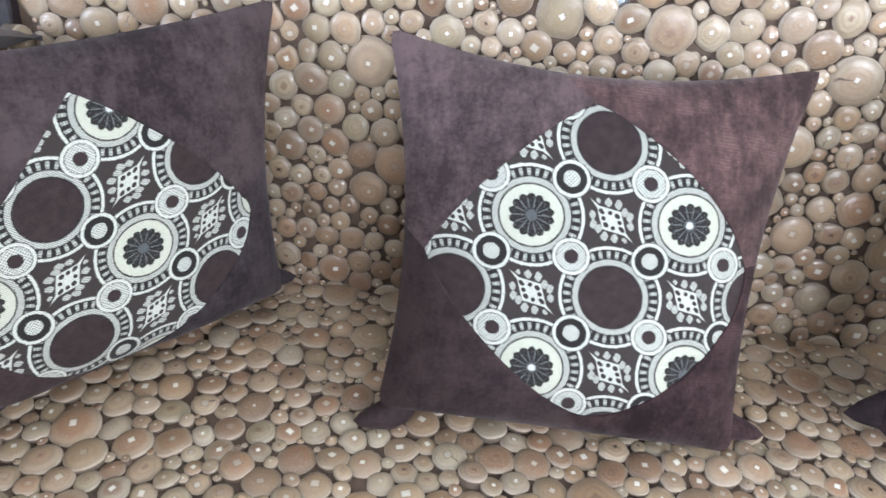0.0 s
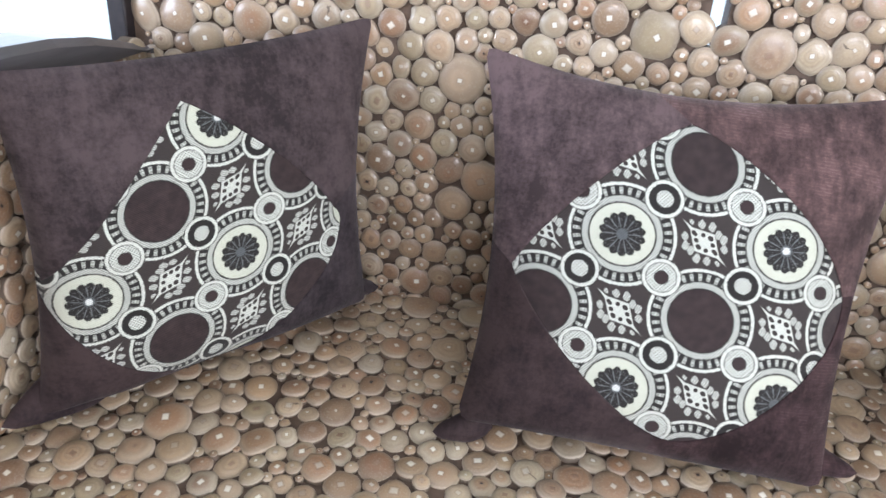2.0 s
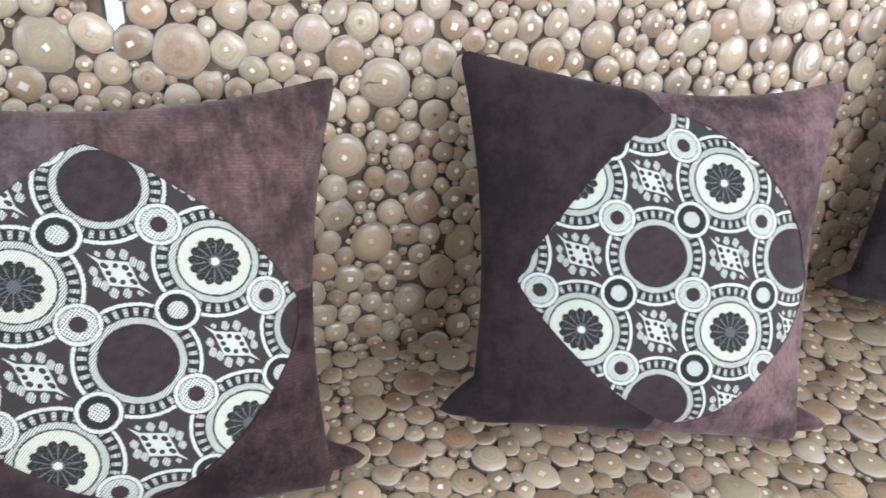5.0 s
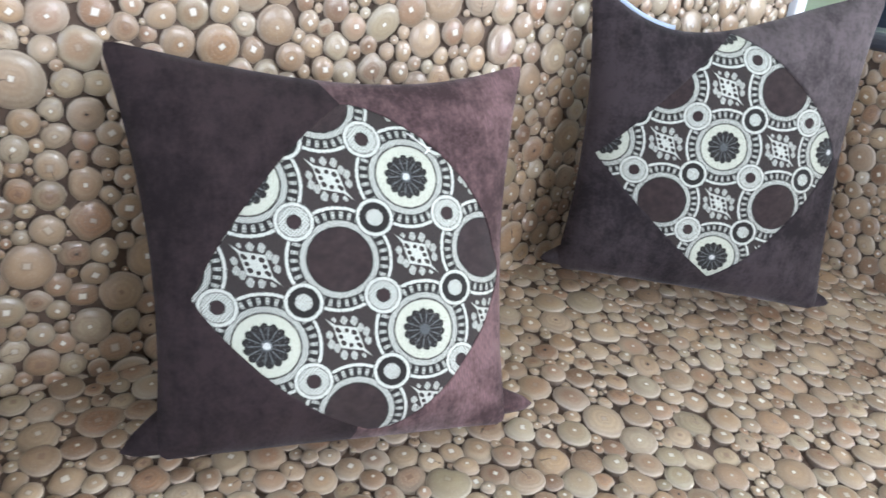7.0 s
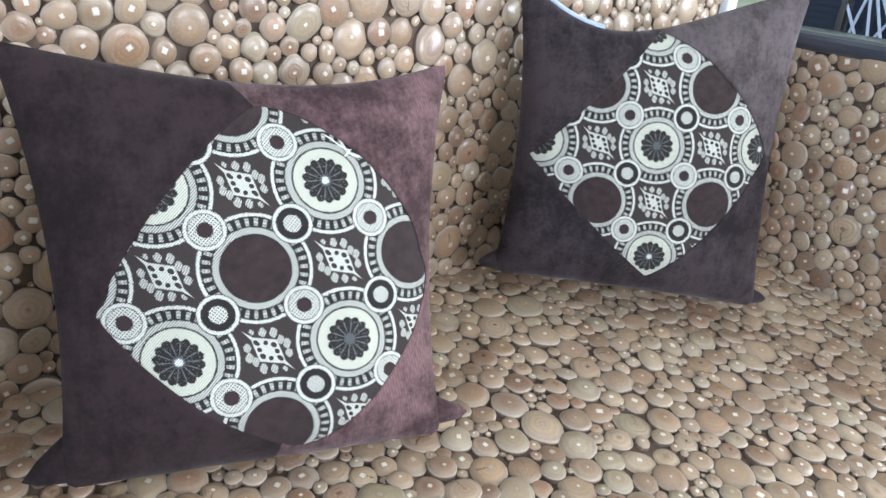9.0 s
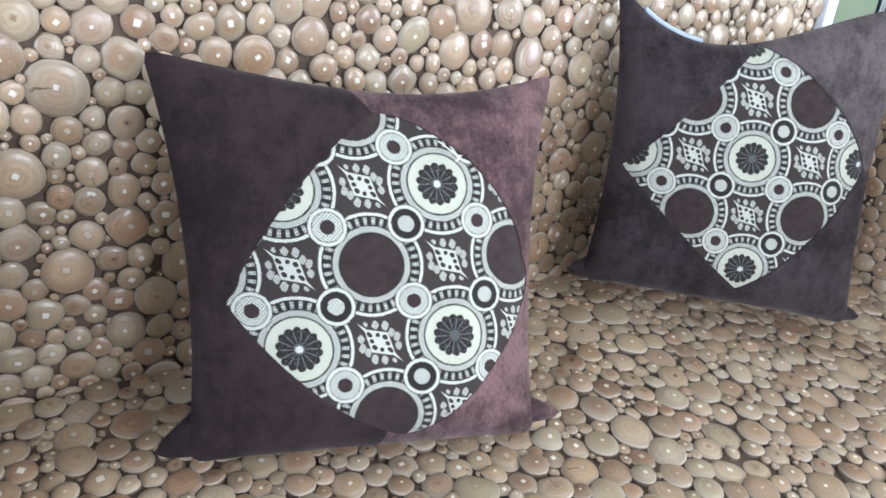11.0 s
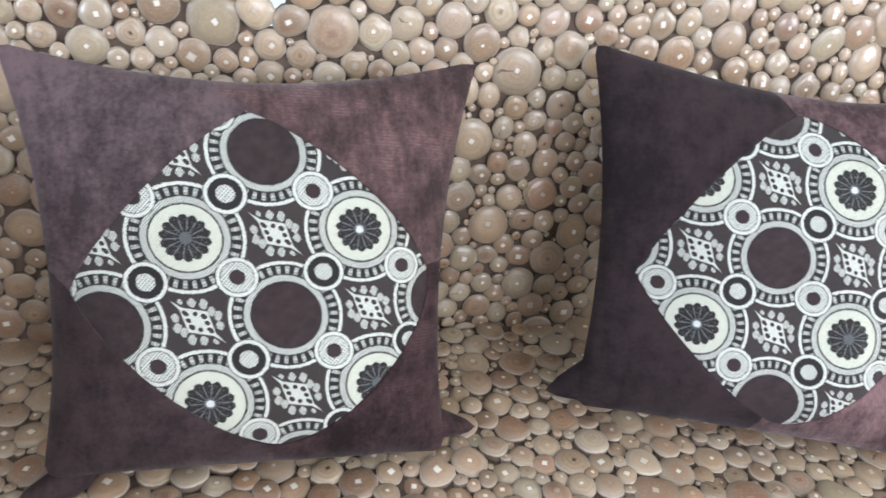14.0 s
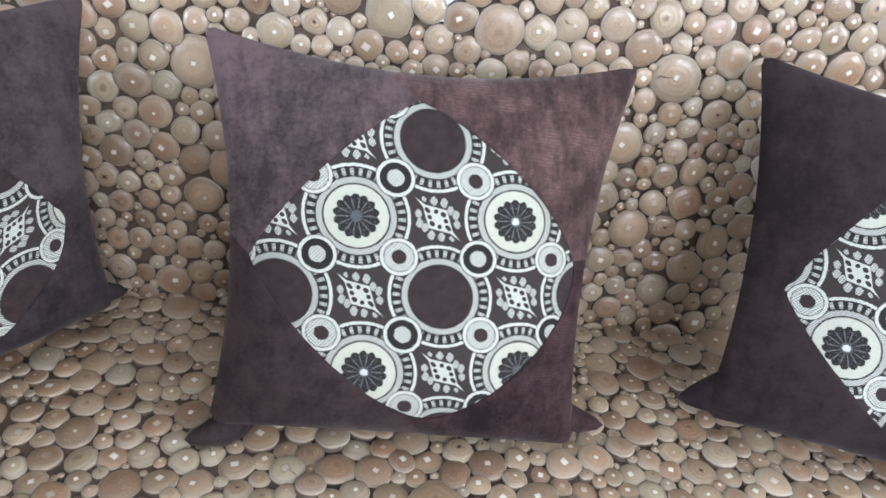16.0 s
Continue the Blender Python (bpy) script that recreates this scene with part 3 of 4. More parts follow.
BEHIND_SECOND_MM = [(549, 364, 15), (550, 401, 19), (568, 377, 8), (578, 352, 17), (600, 388, 26), (610, 348, 12), (631, 370, 8), (632, 351, 11), (642, 399, 18), (655, 365, 16), (676, 390, 17), (687, 356, 15), (692, 420, 17), (719, 382, 26), (725, 419, 11), (743, 348, 15), (745, 405, 9), (763, 382, 18), (768, 420, 17), (786, 362, 14), (797, 393, 18), (847, 398, 19), (869, 196, 20), (878, 267, 24), (880, 376, 20), (882, 64, 14), (885, 344, 11), (893, 224, 13), (893, 318, 14), (898, 410, 19), (909, 79, 13)]
BETWEEN_SECOND_MM = [(909, 160, 24), (910, 118, 13), (914, 282, 13), (921, 385, 12), (922, 346, 27), (926, 306, 14), (929, 408, 12), (931, 196, 16), (937, 232, 15), (943, 262, 15), (950, 317, 11), (951, 373, 12), (951, 291, 13), (952, 165, 15), (954, 116, 15), (958, 403, 18), (958, 76, 21), (967, 341, 14), (971, 240, 17), (971, 200, 21), (980, 310, 17), (980, 163, 14), (982, 372, 20), (992, 112, 22), (993, 266, 12), (999, 407, 15), (1009, 209, 14), (1010, 242, 12), (1021, 148, 21), (1032, 413, 11), (1057, 402, 14)]
BEHIND_THIRD_MM = [(1072, 375, 17), (1089, 405, 17), (1112, 371, 22), (1120, 409, 15), (1142, 392, 13), (1149, 422, 18), (1151, 365, 14), (1176, 391, 21), (1191, 357, 16), (1214, 395, 12), (1230, 342, 14), (1247, 409, 16), (1247, 367, 15), (1258, 337, 16), (1268, 388, 15), (1294, 338, 19), (1306, 392, 21), (1343, 407, 20), (1368, 373, 23), (1390, 421, 29), (1442, 378, 18), (1446, 419, 21), (1449, 345, 16), (1486, 408, 20), (1486, 364, 24), (1519, 387, 16), (1540, 412, 17), (1543, 313, 22), (1544, 350, 15), (1577, 407, 21), (1583, 344, 23)]
BACK_SEEDS = [(x / 1000, y / 1000, r / 1000) for x, y, r in BEHIND_CORNER_MM + BETWEEN_FIRST_MM + BEHIND_SECOND_MM + BETWEEN_SECOND_MM + BEHIND_THIRD_MM]
SEAT_CORNER_MM = [(77, 312, 18), (84, 285, 12), (98, 341, 14), (109, 309, 14), (115, 281, 14), (131, 334, 18), (136, 305, 12), (141, 378, 24), (169, 346, 20), (169, 416, 17), (186, 318, 12), (203, 333, 11), (207, 367, 19), (216, 451, 19), (226, 489, 13), (227, 416, 17), (232, 340, 17), (244, 311, 12), (244, 376, 19), (253, 459, 15), (257, 430, 14), (262, 494, 16), (289, 330, 12), (291, 507, 16), (294, 401, 15), (294, 537, 18), (307, 473, 16), (310, 435, 19)]
SEAT_FIRST_MM = [(314, 319, 14), (318, 355, 17), (326, 403, 16), (336, 484, 16), (348, 341, 18), (351, 455, 14), (355, 406, 14), (363, 496, 13), (373, 374, 19), (382, 411, 15), (385, 448, 14), (399, 344, 16), (408, 381, 16), (409, 428, 14), (415, 467, 18), (441, 379, 17), (473, 403, 17), (838, 432, 18), (858, 514, 12), (867, 449, 14), (873, 416, 14), (873, 552, 18), (876, 587, 20), (890, 515, 16), (896, 437, 14), (896, 476, 18), (925, 529, 16), (927, 449, 15)]
SEAT_SECOND_MM = [(947, 424, 18), (956, 482, 18), (978, 449, 18), (1292, 313, 18), (1336, 322, 20), (1342, 284, 18), (1372, 303, 18), (1389, 343, 19), (1398, 426, 21), (1406, 255, 19), (1427, 389, 22), (1434, 433, 16), (1435, 270, 18), (1437, 342, 25), (1452, 300, 21), (1465, 415, 19), (1469, 265, 16), (1481, 330, 19), (1486, 365, 14), (1493, 479, 18), (1498, 246, 19), (1505, 282, 16), (1509, 211, 19), (1517, 326, 17), (1519, 521, 24), (1532, 365, 21), (1533, 235, 16), (1539, 559, 24)]
SEAT_THIRD_MM = [(1542, 290, 23), (1567, 393, 20), (1568, 472, 22), (1572, 236, 14), (1576, 316, 17), (1582, 275, 20), (1583, 178, 23), (1585, 432, 22), (1588, 356, 21), (1595, 542, 26), (1608, 466, 18), (1610, 305, 17), (1620, 400, 18), (1629, 345, 19), (1633, 242, 21), (1639, 176, 18), (1677, 235, 19), (1687, 418, 19), (1717, 240, 20), (1725, 436, 20), (1728, 321, 20), (1740, 278, 21), (1793, 245, 18), (1805, 289, 20), (1845, 299, 25)]
SEAT_SEEDS = [(x / 1000, y / 1000, r / 1000) for x, y, r in SEAT_CORNER_MM + SEAT_FIRST_MM + SEAT_SECOND_MM + SEAT_THIRD_MM]


def lay_slices(parent, to_world, circles, near, seed, dome=0.85, fill=1.07):
    """Slices over a surface: those in the stretch 'near' of its plan as objects of their own, the rest as one mesh."""
    rng = np.random.default_rng(seed)
    singles, rest_p, rest_f, rest_u, rest_s, base = 0, [], [], [], [], 0
    order = sorted(range(len(circles)), key=lambda i: -circles[i][2])
    for i in order:
        x, y, r = circles[i]
        big, large = r > 0.0095, r > 0.0178
        shape_no = int(rng.integers(len(SHAPES)))
        spin, lift = rng.uniform(0, 360), rng.normal(0, 0.0016)
        m = to_world @ pose(x, y, lift, rng.normal(0, 3.6), rng.normal(0, 3.6), spin) @ Matrix.Diagonal((r * fill, r * fill, min(r * 1.0, 0.0075 + 0.45 * r) * dome, 1))
        if big and singles < 300 and near[0] < x < near[1] and near[2] < y < near[3]:
            ob = new("wood_slice", (LARGE_MESHES if large else SHAPE_MESHES)[shape_no])
            ob.parent = parent
            ob.matrix_basis = m
            singles += 1
            continue
        pts, faces, uvs, pith = LARGE_SHAPES[shape_no] if large else SHAPES[shape_no] if big else SMALL_SHAPES[shape_no % 4]
        mm = np.array(m)
        rest_p.append(pts @ mm[:3, :3].T + mm[:3, 3])
        rest_f += [tuple(v + base for v in f) for f in faces]
        rest_u.append(uvs)
        rest_s.append(pith)
        base += len(pts)
    me = mesh_of("cladding", np.vstack(rest_p), rest_f, np.vstack(rest_u), np.concatenate(rest_s), SLICE)
    ob = tagged(new("cladding", me), "many small varnished wood slices set close together", kind="stuff")
    ob.parent = parent


# ---- the sofa ----
SEAT_Z, BACK_Y, LEFT_X, RIGHT_X, FRONT_Y = 0.430, 0.853, -0.39, 1.72, 0.20
BACK_TOP = 0.98
# the seat falls a little towards the front
SEAT_SLOPE = math.degrees(math.atan(0.10))
SEAT_PLANE = pose(LEFT_X, FRONT_Y, 0.386, SEAT_SLOPE, 0, 0)
sofa = empty("sofa", "long sofa clad in varnished round wood slices with dark rails", "sofa")
board = box((0.0, 0.0, -0.075), (RIGHT_X - LEFT_X, BACK_Y - FRONT_Y + 0.010, -0.0085), 0.004)
bmesh.ops.transform(board, matrix=SEAT_PLANE, verts=board.verts)
seat = part("seat", board, BACKING, sofa)
part("base", box((LEFT_X - 0.06, FRONT_Y + 0.03, 0.06), (RIGHT_X + 0.06, BACK_Y + 0.05, 0.2985), 0.006), POLISH, sofa)
for x, y in ((LEFT_X - 0.03, FRONT_Y + 0.07), (RIGHT_X + 0.03, FRONT_Y + 0.07), (LEFT_X - 0.03, BACK_Y), (RIGHT_X + 0.03, BACK_Y)):
    part("leg", box((x - 0.03, y - 0.03, 0.0), (x + 0.03, y + 0.03, 0.06), 0.004), POLISH, sofa)

backrest = part("backrest", holed_wall(LEFT_X - 0.03, RIGHT_X + 0.02, 0.30, BACK_TOP, BACK_Y + 0.0110, BACK_Y + 0.05, [(0.252, 0.271, 0.800, 0.862)]), BACKING, sofa)
part("end_post", box((LEFT_X - 0.055, BACK_Y - 0.004, 0.30), (LEFT_X - 0.031, BACK_Y + 0.055, BACK_TOP), 0.003), POLISH, sofa)
part("end_post", box((RIGHT_X + 0.021, BACK_Y - 0.004, 0.30), (RIGHT_X + 0.05, BACK_Y + 0.055, BACK_TOP), 0.003), FRAME_PAINT, sofa, "pale grey post")
part("top_rail", box((LEFT_X - 0.055, BACK_Y - 0.01, BACK_TOP + 0.001), (RIGHT_X + 0.05, BACK_Y + 0.06, BACK_TOP + 0.035), 0.008), POLISH, sofa)
arms = []
ARM_TOPS = (0.745, 0.795)
for (x0, x1), arm_top in zip(((LEFT_X - 0.055, LEFT_X - 0.012), (RIGHT_X + 0.012, RIGHT_X + 0.055)), ARM_TOPS):
    arms.append(part("arm", box((x0, FRONT_Y, 0.30), (x1, BACK_Y - 0.006, arm_top), 0.004), BACKING, sofa))
# rails: the one on the corner side dips towards the back
rail = bmesh.new()
steps = [(FRONT_Y - 0.01, 0.788), (0.45, 0.788), (0.62, 0.787), (0.68, 0.784), (0.74, 0.776), (0.79, 0.764), (0.83, 0.752), (BACK_Y - 0.007, 0.748)]
for (y0, za), (y1, zb) in zip(steps, steps[1:]):
    lo_x, hi_x = LEFT_X - 0.070, LEFT_X + 0.004
    ring = [[rail.verts.new((x, y, z)) for x, z in ((lo_x, 0.746), (hi_x, 0.746), (hi_x, t - 0.008), (hi_x - 0.008, t), (lo_x + 0.008, t), (lo_x, t - 0.008))] for y, t in ((y0, za), (y1, zb))]
    for k in range(6):
        rail.faces.new((ring[0][k], ring[0][(k + 1) % 6], ring[1][(k + 1) % 6], ring[1][k]))
    for r in ring:
        rail.faces.new(r)
bmesh.ops.remove_doubles(rail, verts=rail.verts, dist=0.0001)
bmesh.ops.recalc_face_normals(rail, faces=rail.faces)
part("arm_rail", rail, RAIL_BROWN, sofa, "brown polished rail that dips towards the back")
part("arm_rail", box((RIGHT_X - 0.002, FRONT_Y - 0.01, 0.796), (RIGHT_X + 0.072, BACK_Y - 0.007, 0.828), 0.012), RAIL_SKY_TINT, sofa, "dark glossy rounded rail")

pack_rng = np.random.default_rng(11)
# a gap between slices, through which the window shows
GAP = [(0.662, 0.374, 0.007), (0.662, 0.388, 0.009), (0.660, 0.403, 0.010), (0.660, 0.421, 0.012)]
back_w, back_h = RIGHT_X - LEFT_X + 0.02, BACK_TOP - SEAT_Z
lay_slices(backrest, Matrix(((1, 0, 0, LEFT_X - 0.01), (0, 0, -1, BACK_Y + 0.006), (0, 1, 0, SEAT_Z), (0, 0, 0, 1))),
           pack(back_w, back_h, BACK_SEEDS, pack_rng, GAP), (0.25, 1.6, 0.05, 0.46), 21)
lay_slices(seat, SEAT_PLANE @ pose(0, 0, -0.005), pack(RIGHT_X - LEFT_X, BACK_Y - FRONT_Y - 0.002, SEAT_SEEDS, pack_rng), (0.1, 1.75, 0.12, 0.66), 22, 0.85, 1.08)
arm_d = BACK_Y - FRONT_Y - 0.01
lay_slices(arms[0], Matrix(((0, 0, 1, LEFT_X - 0.005), (1, 0, 0, FRONT_Y), (0, 1, 0, SEAT_Z - 0.045), (0, 0, 0, 1))), pack(arm_d, ARM_TOPS[0] - SEAT_Z + 0.045, [], pack_rng), (0.15, 0.6, 0, 0.35), 23)
lay_slices(arms[1], Matrix(((0, 0, -1, RIGHT_X + 0.005), (-1, 0, 0, BACK_Y - 0.01), (0, 1, 0, SEAT_Z - 0.045), (0, 0, 0, 1))), pack(arm_d, ARM_TOPS[1] - SEAT_Z + 0.045, [], pack_rng), (0.0, 0.5, 0, 0.35), 24)


# ---- cushions ----
def cushion(label, centre, yaw, lean, corners, tips, bulges, dip, lattice, knot, naps, seed, depth=0.062, skew=0.0, lift=(-0.012, -0.012), inset=(0.024, 0.024), tape=None, seam=0.0, pinch=0.10, ear_size=(1.0, 1.0)):
    """A square throw cushion. corners: top left, top right, bottom left, bottom right, in metres from the middle of its
    panel.
    tips: the panel's top, left, bottom and right, likewise; bulges: how far its four edges bow out; dip: how far the
    upper edge sags (skew: more towards one end).
    lattice: the two steps of the woven pattern in its plane; knot: the pattern's place at the middle. naps: velvet of
    the four flaps, each toned for its nap and its light or shade; seam: where along the upper edge two of them meet."""
    thing = empty("throw_cushion", label, "cushion", "cushions on the sofa")
    out = Matrix.Translation(centre) @ pose(0, 0, 0, 0, 0, yaw) @ pose(0, 0, 0, 90 - lean, 0, 0)
    thing.matrix_basis = out
    (ax, ay), (bx, by) = lattice
    det = ax * by - bx * ay
    tl, tr, bl, br = (np.array(c) for c in corners)
    # the body is rounded below; its lower corners stick out behind it as ears
    ears = (bl, br)
    bl, br = bl + np.array((inset[0], lift[0])), br + np.array((-inset[1], lift[1]))
    mean = (tl + tr + bl + br) / 4
    half_w, half_h = (tr - tl + br - bl)[0] / 4, (tl - bl + tr - br)[1] / 4
    top, west, low, east = (np.array(c) for c in tips)
    noise_off = Vector((seed * 3.7, seed * 1.3, 0))

    def plan(a, b):
        p = (tl * (1 - a) * (1 + b) + tr * (1 + a) * (1 + b) + bl * (1 - a) * (1 - b) + br * (1 + a) * (1 - b)) / 4
        half = (tr - tl + br - bl) / 4
        rise = (tl - bl + tr - br) / 4
        p = p - half * pinch * a * abs(a) ** 1.5 * (1 - b * b) - rise * (dip * (1 - skew * a) if b > 0 else 0.02) * b * abs(b) ** 1.5 * (1 - a * a)
        return p - mean * (1 - a * a) * (1 - b * b)

    def back_to(p):
        """The place in the cover's own measure (-1 to 1 each way) that lies at p in its plane."""
        a, b = 0.0, 0.0
        for _ in range(14):
            off = p - plan(a, b)
            a, b = min(1.0, max(-1.0, a + off[0] / half_w)), min(1.0, max(-1.0, b + off[1] / half_h))
        return a, b

    def puff(a, b):
        f = max(0.0, 1 - abs(a) ** 2.6) * max(0.0, 1 - abs(b) ** (2.3 if b > 0 else 4.5))
        return f ** 0.62

    def at(a, b, side=1.0, proud=0.0):
        k = 0.06 if b > 0 else 0.10
        over = math.hypot(max(0.0, abs(a) - 1 + k), max(0.0, abs(b) - 1 + k))
        if over > k:
            a = math.copysign(1 - k + (abs(a) - 1 + k) * k / over, a) if abs(a) > 1 - k else a
            b = math.copysign(1 - k + (abs(b) - 1 + k) * k / over, b) if abs(b) > 1 - k else b
        x, y = plan(a, b)
        f = puff(a, b)
        w = noise.noise(Vector((a * 2.1, b * 2.1, side)) + noise_off) * 0.006 + noise.noise(Vector((a * 6, b * 6, side)) + noise_off) * 0.0022
        z = -0.05 + side * (depth * f + w * min(1.0, f * 3)) + proud * min(1.0, f * 4)
        return Vector((x, y, z))

    def sheet(name, mat, rows, cols, place, mapping, label_="", flip=False):
        bm = bmesh.new()
        layer = bm.loops.layers.uv.new("UVMap")
        grid = [[bm.verts.new(place(i / rows, j / cols)) for j in range(cols + 1)] for i in range(rows + 1)]
        for i in range(rows):
            for j in range(cols):
                quad = [grid[i][j], grid[i][j + 1], grid[i + 1][j + 1], grid[i + 1][j]]
                f = bm.faces.new(quad[::-1] if flip else quad)
                for loop in f.loops:
                    loop[layer].uv = mapping(loop.vert.co)
        return part(name, bm, mat, thing, label_, True)

    def pattern(co):
        return (knot[0] + (by * co.x - bx * co.y) / det, knot[1] + (-ay * co.x + ax * co.y) / det)

    plain = lambda co: (co.x + seed, co.y)

    def panel(s, t):
        # one corner of the sheet at each tip, the edges tucked under the flaps and bowed outwards
        p = west * (1 - s) * (1 - t) + top * (1 - s) * t + low * s * (1 - t) + east * s * t
        bow_s, bow_t = 4 * s * (1 - s), 4 * t * (1 - t)
        p = p + (west + top) / 2 * bulges[0] * bow_t * (1 - s) ** 2 + (top + east) / 2 * bulges[1] * bow_s * t ** 2
        p = p + (west + low) / 2 * bulges[2] * bow_s * (1 - t) ** 2 + (low + east) / 2 * bulges[3] * bow_t * s ** 2
        p = p * 1.08
        return at(*back_to(p), 1.0, 0.0)

    sheet("woven_panel", JACQUARD, 40, 40, panel, pattern, "black and white woven circle pattern")
    sheet("back_cover", NAP_DEEP_SHADED, 24, 24, lambda s, t: at(2 * s - 1, 2 * t - 1, -0.8), plain, "", True)
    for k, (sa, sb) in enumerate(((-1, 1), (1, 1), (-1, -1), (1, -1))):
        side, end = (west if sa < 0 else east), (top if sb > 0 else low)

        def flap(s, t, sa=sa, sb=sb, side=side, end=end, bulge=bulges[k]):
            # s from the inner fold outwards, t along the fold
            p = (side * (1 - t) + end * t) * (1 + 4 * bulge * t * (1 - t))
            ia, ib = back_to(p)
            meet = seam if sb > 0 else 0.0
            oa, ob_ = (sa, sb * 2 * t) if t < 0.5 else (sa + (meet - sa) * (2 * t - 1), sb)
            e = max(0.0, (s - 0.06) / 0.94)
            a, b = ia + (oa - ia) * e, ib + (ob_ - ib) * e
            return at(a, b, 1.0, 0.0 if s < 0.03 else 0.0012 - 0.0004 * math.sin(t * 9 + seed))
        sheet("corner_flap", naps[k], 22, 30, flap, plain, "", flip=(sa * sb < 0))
    if tape:
        def zip_tape(s, t):
            p, turn = at(tape[0] + (tape[1] - tape[0]) * s, 1.0), 2 * math.pi * t
            return p + Vector((0, 0.0045 * math.cos(turn), 0.007 + 0.0035 * math.sin(turn)))
        sheet("zip_tape", TAPE, 14, 8, zip_tape, plain, "pale blue zip tape along the seam")
    for k, tip in enumerate(ears):
        inward, size = (1 if k == 0 else -1), ear_size[k]

        def ear(s, t, tip=tip, inward=inward, size=size):
            turn = 2 * math.pi * t
            blunt = (1 - s ** 6) ** 0.5
            up, thick = 0.050 * size * (1 - s) ** (2.0 if size < 1.3 else 1.0) + 0.010 * blunt, 0.024 * (1 - s) ** 0.7 + 0.006 * blunt
            down = 0.010 * (1 - s) + 0.008 * blunt
            fold = 0.0018 * math.sin(3 * turn + seed) * (1 - s)
            swell = min(1.0, s / 0.35) ** 0.6
            down, thick = down * swell, thick * (0.15 + 0.85 * swell)
            return Vector((tip[0] + inward * (0.078 * size * (1 - s) + 0.004), tip[1] + 0.006 * (1 - s) + ((up if math.sin(turn) > 0 else down) + fold) * math.sin(turn),
                           -0.055 - 0.022 * (1 - s) + thick * math.cos(turn)))
        sheet("corner_ear", naps[2 + k], 10, 18, ear, plain, "", flip=(k == 0))
    return thing


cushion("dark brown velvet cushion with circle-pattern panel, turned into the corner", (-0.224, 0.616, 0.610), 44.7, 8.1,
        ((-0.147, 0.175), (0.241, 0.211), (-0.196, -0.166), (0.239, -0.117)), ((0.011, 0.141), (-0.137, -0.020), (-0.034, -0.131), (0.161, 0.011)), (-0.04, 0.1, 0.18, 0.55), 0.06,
        ((0.0017, -0.0673), (-0.0717, -0.0118)), (0.227, 1.120), (NAP_MID, NAP_MID, NAP_DEEP_SHADED, NAP_DUSK_SHADED), 1, lift=(0.0, -0.012), inset=(0.036, 0.024), ear_size=(1.5, 1.0))
# upper flaps get lit velvet colours, lower flaps shaded ones, besides their nap
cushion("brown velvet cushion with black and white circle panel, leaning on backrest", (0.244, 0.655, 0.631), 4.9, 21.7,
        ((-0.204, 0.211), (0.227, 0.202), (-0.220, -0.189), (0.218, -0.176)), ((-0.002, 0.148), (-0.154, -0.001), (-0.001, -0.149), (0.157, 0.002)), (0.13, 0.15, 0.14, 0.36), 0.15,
        ((0.0738, 0.0001), (0.0059, -0.0715)), (1.236, 1.062), (NAP_SOFT_LIT, NAP_RAISED_LIT, NAP_DEEP_SHADED, NAP_RIB_SHADED), 2, lift=(0.018, -0.020), inset=(0.026, 0.038), seam=-0.22, pinch=0.115, ear_size=(0.8, 1.1))
# besides the nap, left flaps carry shade in their colour, right flaps light
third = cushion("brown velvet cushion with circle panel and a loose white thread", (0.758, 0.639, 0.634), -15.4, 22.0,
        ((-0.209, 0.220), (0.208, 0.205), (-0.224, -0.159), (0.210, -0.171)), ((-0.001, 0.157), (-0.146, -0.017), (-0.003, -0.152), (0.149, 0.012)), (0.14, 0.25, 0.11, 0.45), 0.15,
        ((0.0747, 0.0), (0.0048, -0.0736)), (1.689, 1.669), (NAP_SHADED, NAP_COMBED_LIT, NAP_SHADED, NAP_COMBED_LIT), 3, skew=-0.35, lift=(-0.012, -0.018), inset=(0.034, 0.038), seam=-0.10, ear_size=(1.6, 1.1))
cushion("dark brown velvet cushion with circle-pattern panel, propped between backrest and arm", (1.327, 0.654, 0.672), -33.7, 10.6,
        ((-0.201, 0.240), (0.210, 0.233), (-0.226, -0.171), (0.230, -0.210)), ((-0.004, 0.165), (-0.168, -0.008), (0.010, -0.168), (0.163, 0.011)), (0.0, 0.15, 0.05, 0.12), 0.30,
        ((0.0779, 0.0010), (0.0059, -0.0766)), (0.542, 0.718), (NAP_DUSK_SHADED, NAP_GREY_LIT, NAP_DUSK_SHADED, NAP_DUSK_SHADED), 4, skew=0.8, tape=(-0.80, -0.40))


# ---- things beyond the sofa's arm ----
def tall_cabinet(x, y):
    thing = empty("tall_cabinet", "tall narrow dark polished cabinet against the green wall", "cabinet")
    thing.location = (x, y, 0)
    part("body", box((0.02, -0.13, 0.05), (0.27, 0.13, 1.12), 0.006), CABINET_DARK, thing)
    door = part("door", box((0.0, -0.122, 0.07), (0.018, 0.122, 1.10), 0.005), CABINET_DARK, thing)
    part("handle", box((-0.022, 0.085, 0.74), (-0.001, 0.097, 0.86), 0.004), FRAME_PAINT, door, "pale metal handle")
    part("plinth", box((0.03, -0.12, 0.0), (0.26, 0.12, 0.049), 0.003), CABINET_DARK, thing)
    return thing


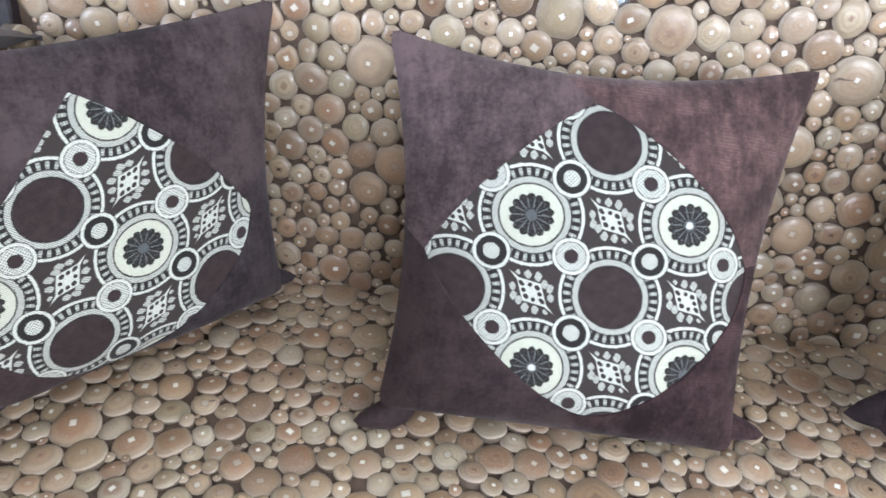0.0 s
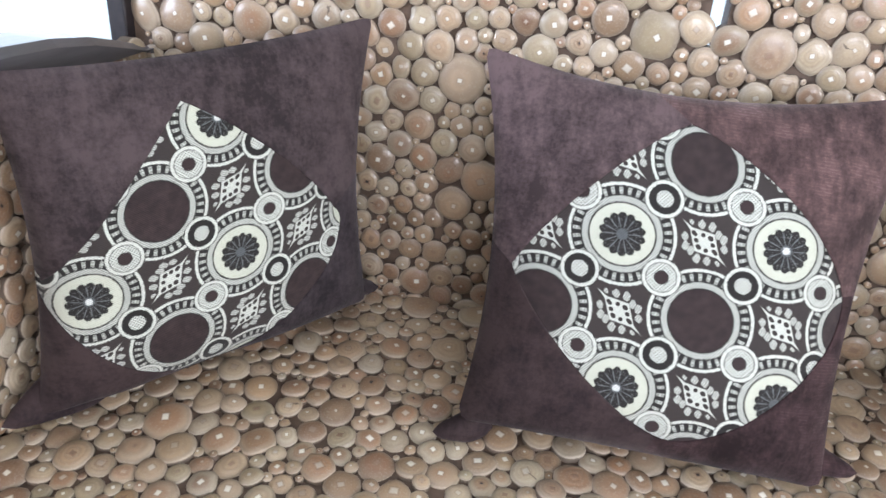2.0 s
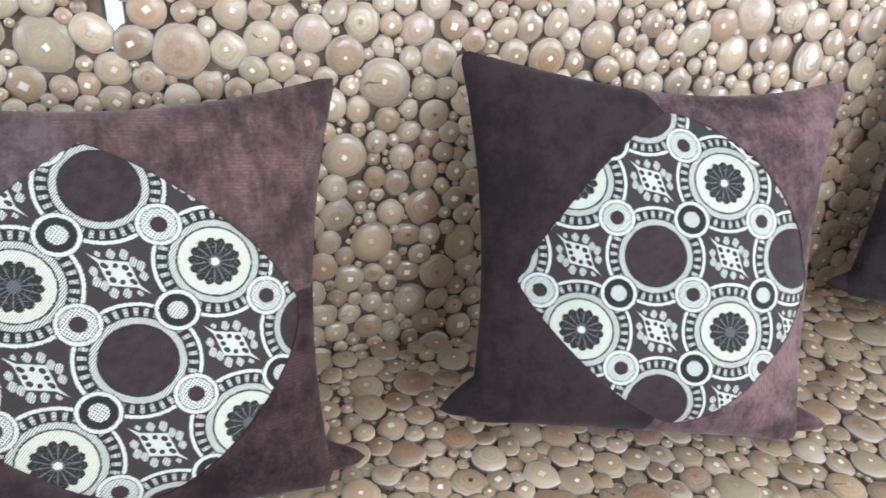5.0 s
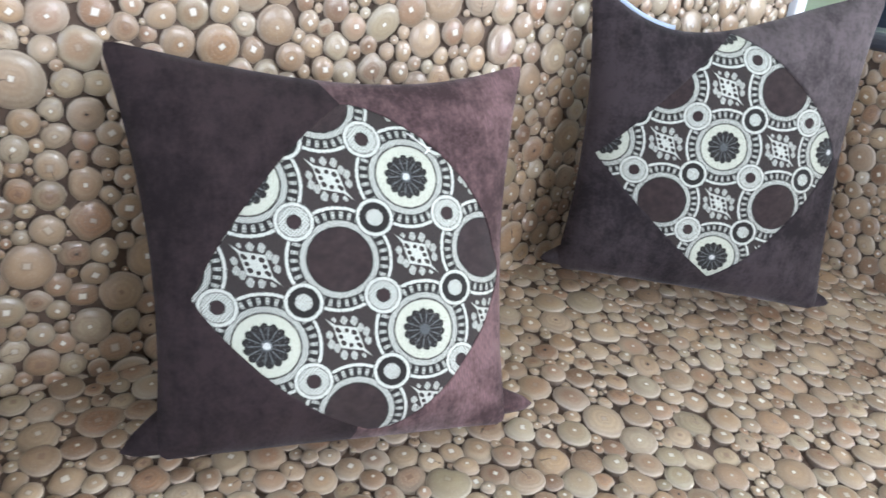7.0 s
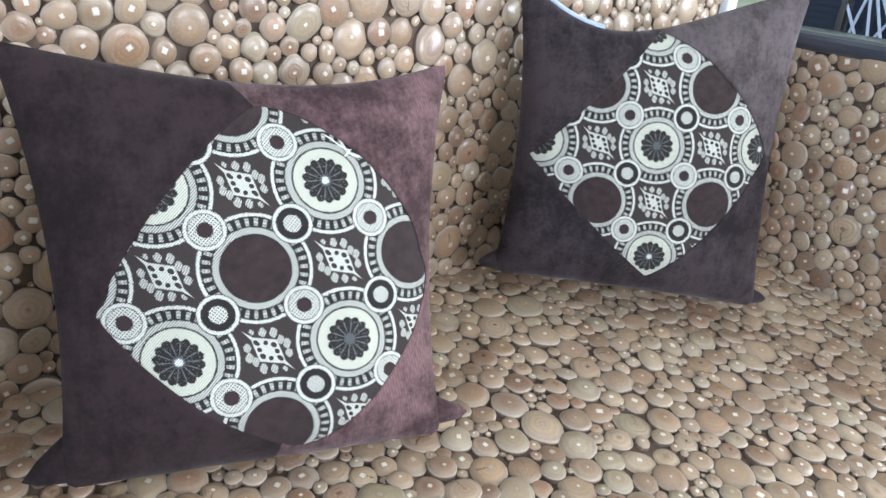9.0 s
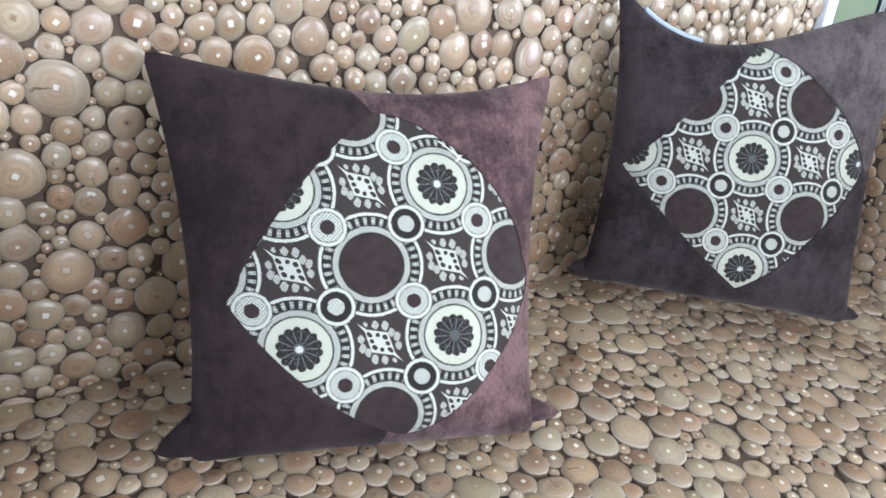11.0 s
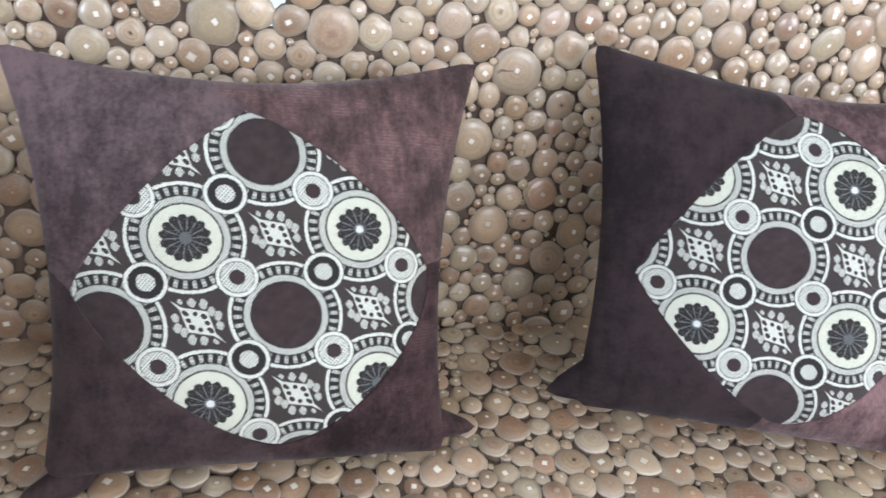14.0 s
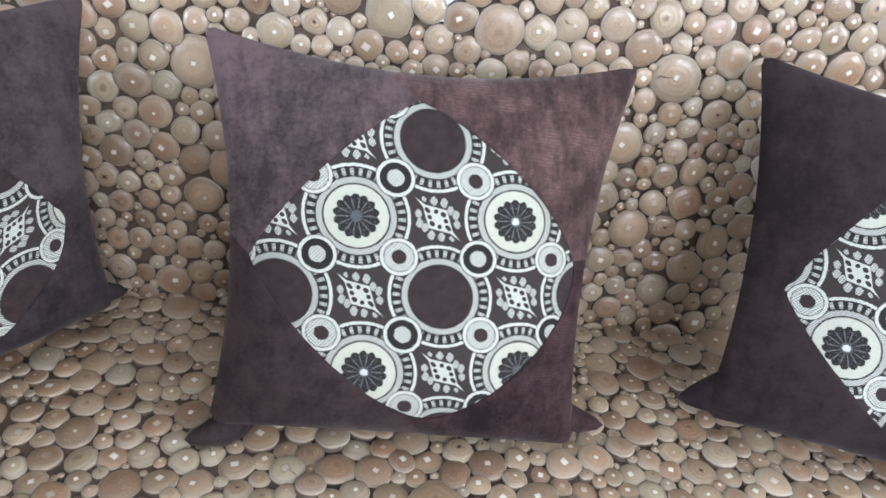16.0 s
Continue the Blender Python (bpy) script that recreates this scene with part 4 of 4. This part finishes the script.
def woven_armchair(x, y):
    thing = empty("woven_armchair", "dark woven cane chair with slanting pale strands", "chair")
    thing.matrix_basis = pose(x, y, 0, 0, 0, 90)
    for px_, py_ in ((-0.2, -0.2), (0.2, -0.2), (-0.2, 0.2), (0.2, 0.2)):
        part("leg", box((px_ - 0.018, py_ - 0.018, 0.0), (px_ + 0.018, py_ + 0.018, 0.40), 0.004), POLISH, thing)
    part("seat", box((-0.23, -0.23, 0.401), (0.23, 0.23, 0.45), 0.015), POLISH, thing)
    for px_ in (-0.225, 0.205):
        part("back_post", box((px_, 0.19, 0.451), (px_ + 0.02, 0.225, 0.98), 0.004), POLISH, thing)
    part("back_rail", box((-0.225, 0.19, 0.981), (0.225, 0.225, 1.01), 0.006), POLISH, thing)
    part("back_panel", box((-0.2, 0.186, 0.46), (0.2, 0.190, 0.975), 0.001), CABINET_DARK, thing)
    for k in range(19):
        lean = 1 if k % 2 else -1
        strand = box((-0.0045, -0.003 + 0.004 * lean, -0.27), (0.0045, 0.003 + 0.004 * lean, 0.25), 0.002)
        bmesh.ops.transform(strand, matrix=pose(-0.18 + 0.020 * k, 0.213, 0.72, 0, (12 + 9 * (k % 3)) * lean, 0), verts=strand.verts)
        part("strand", strand, TAPE if k % 4 else CABINET_DARK, thing)
    return thing


tall_cabinet(3.30, 1.45)
woven_armchair(3.24, 1.00)

# loose thread on the third cushion's panel
thread = bpy.data.curves.new("thread", "CURVE")
thread.dimensions, thread.bevel_depth = "3D", 0.0006
line = thread.splines.new("POLY")
way = [(0.057, 0.127), (0.063, 0.123), (0.070, 0.117), (0.077, 0.113), (0.081, 0.113), (0.077, 0.110), (0.074, 0.107)]
line.points.add(len(way) - 1)
for point, (u, v) in zip(line.points, way):
    point.co = (u, v, 0.004, 1)
strand_mat, st, sb_ = material("white_cotton_thread", 0.8)
sb_.inputs["Base Color"].default_value = (0.7, 0.68, 0.62, 1)
thread.materials.append(strand_mat)
loose = new("loose_thread", thread)
loose.parent = third
loose["label"] = "white cotton thread"
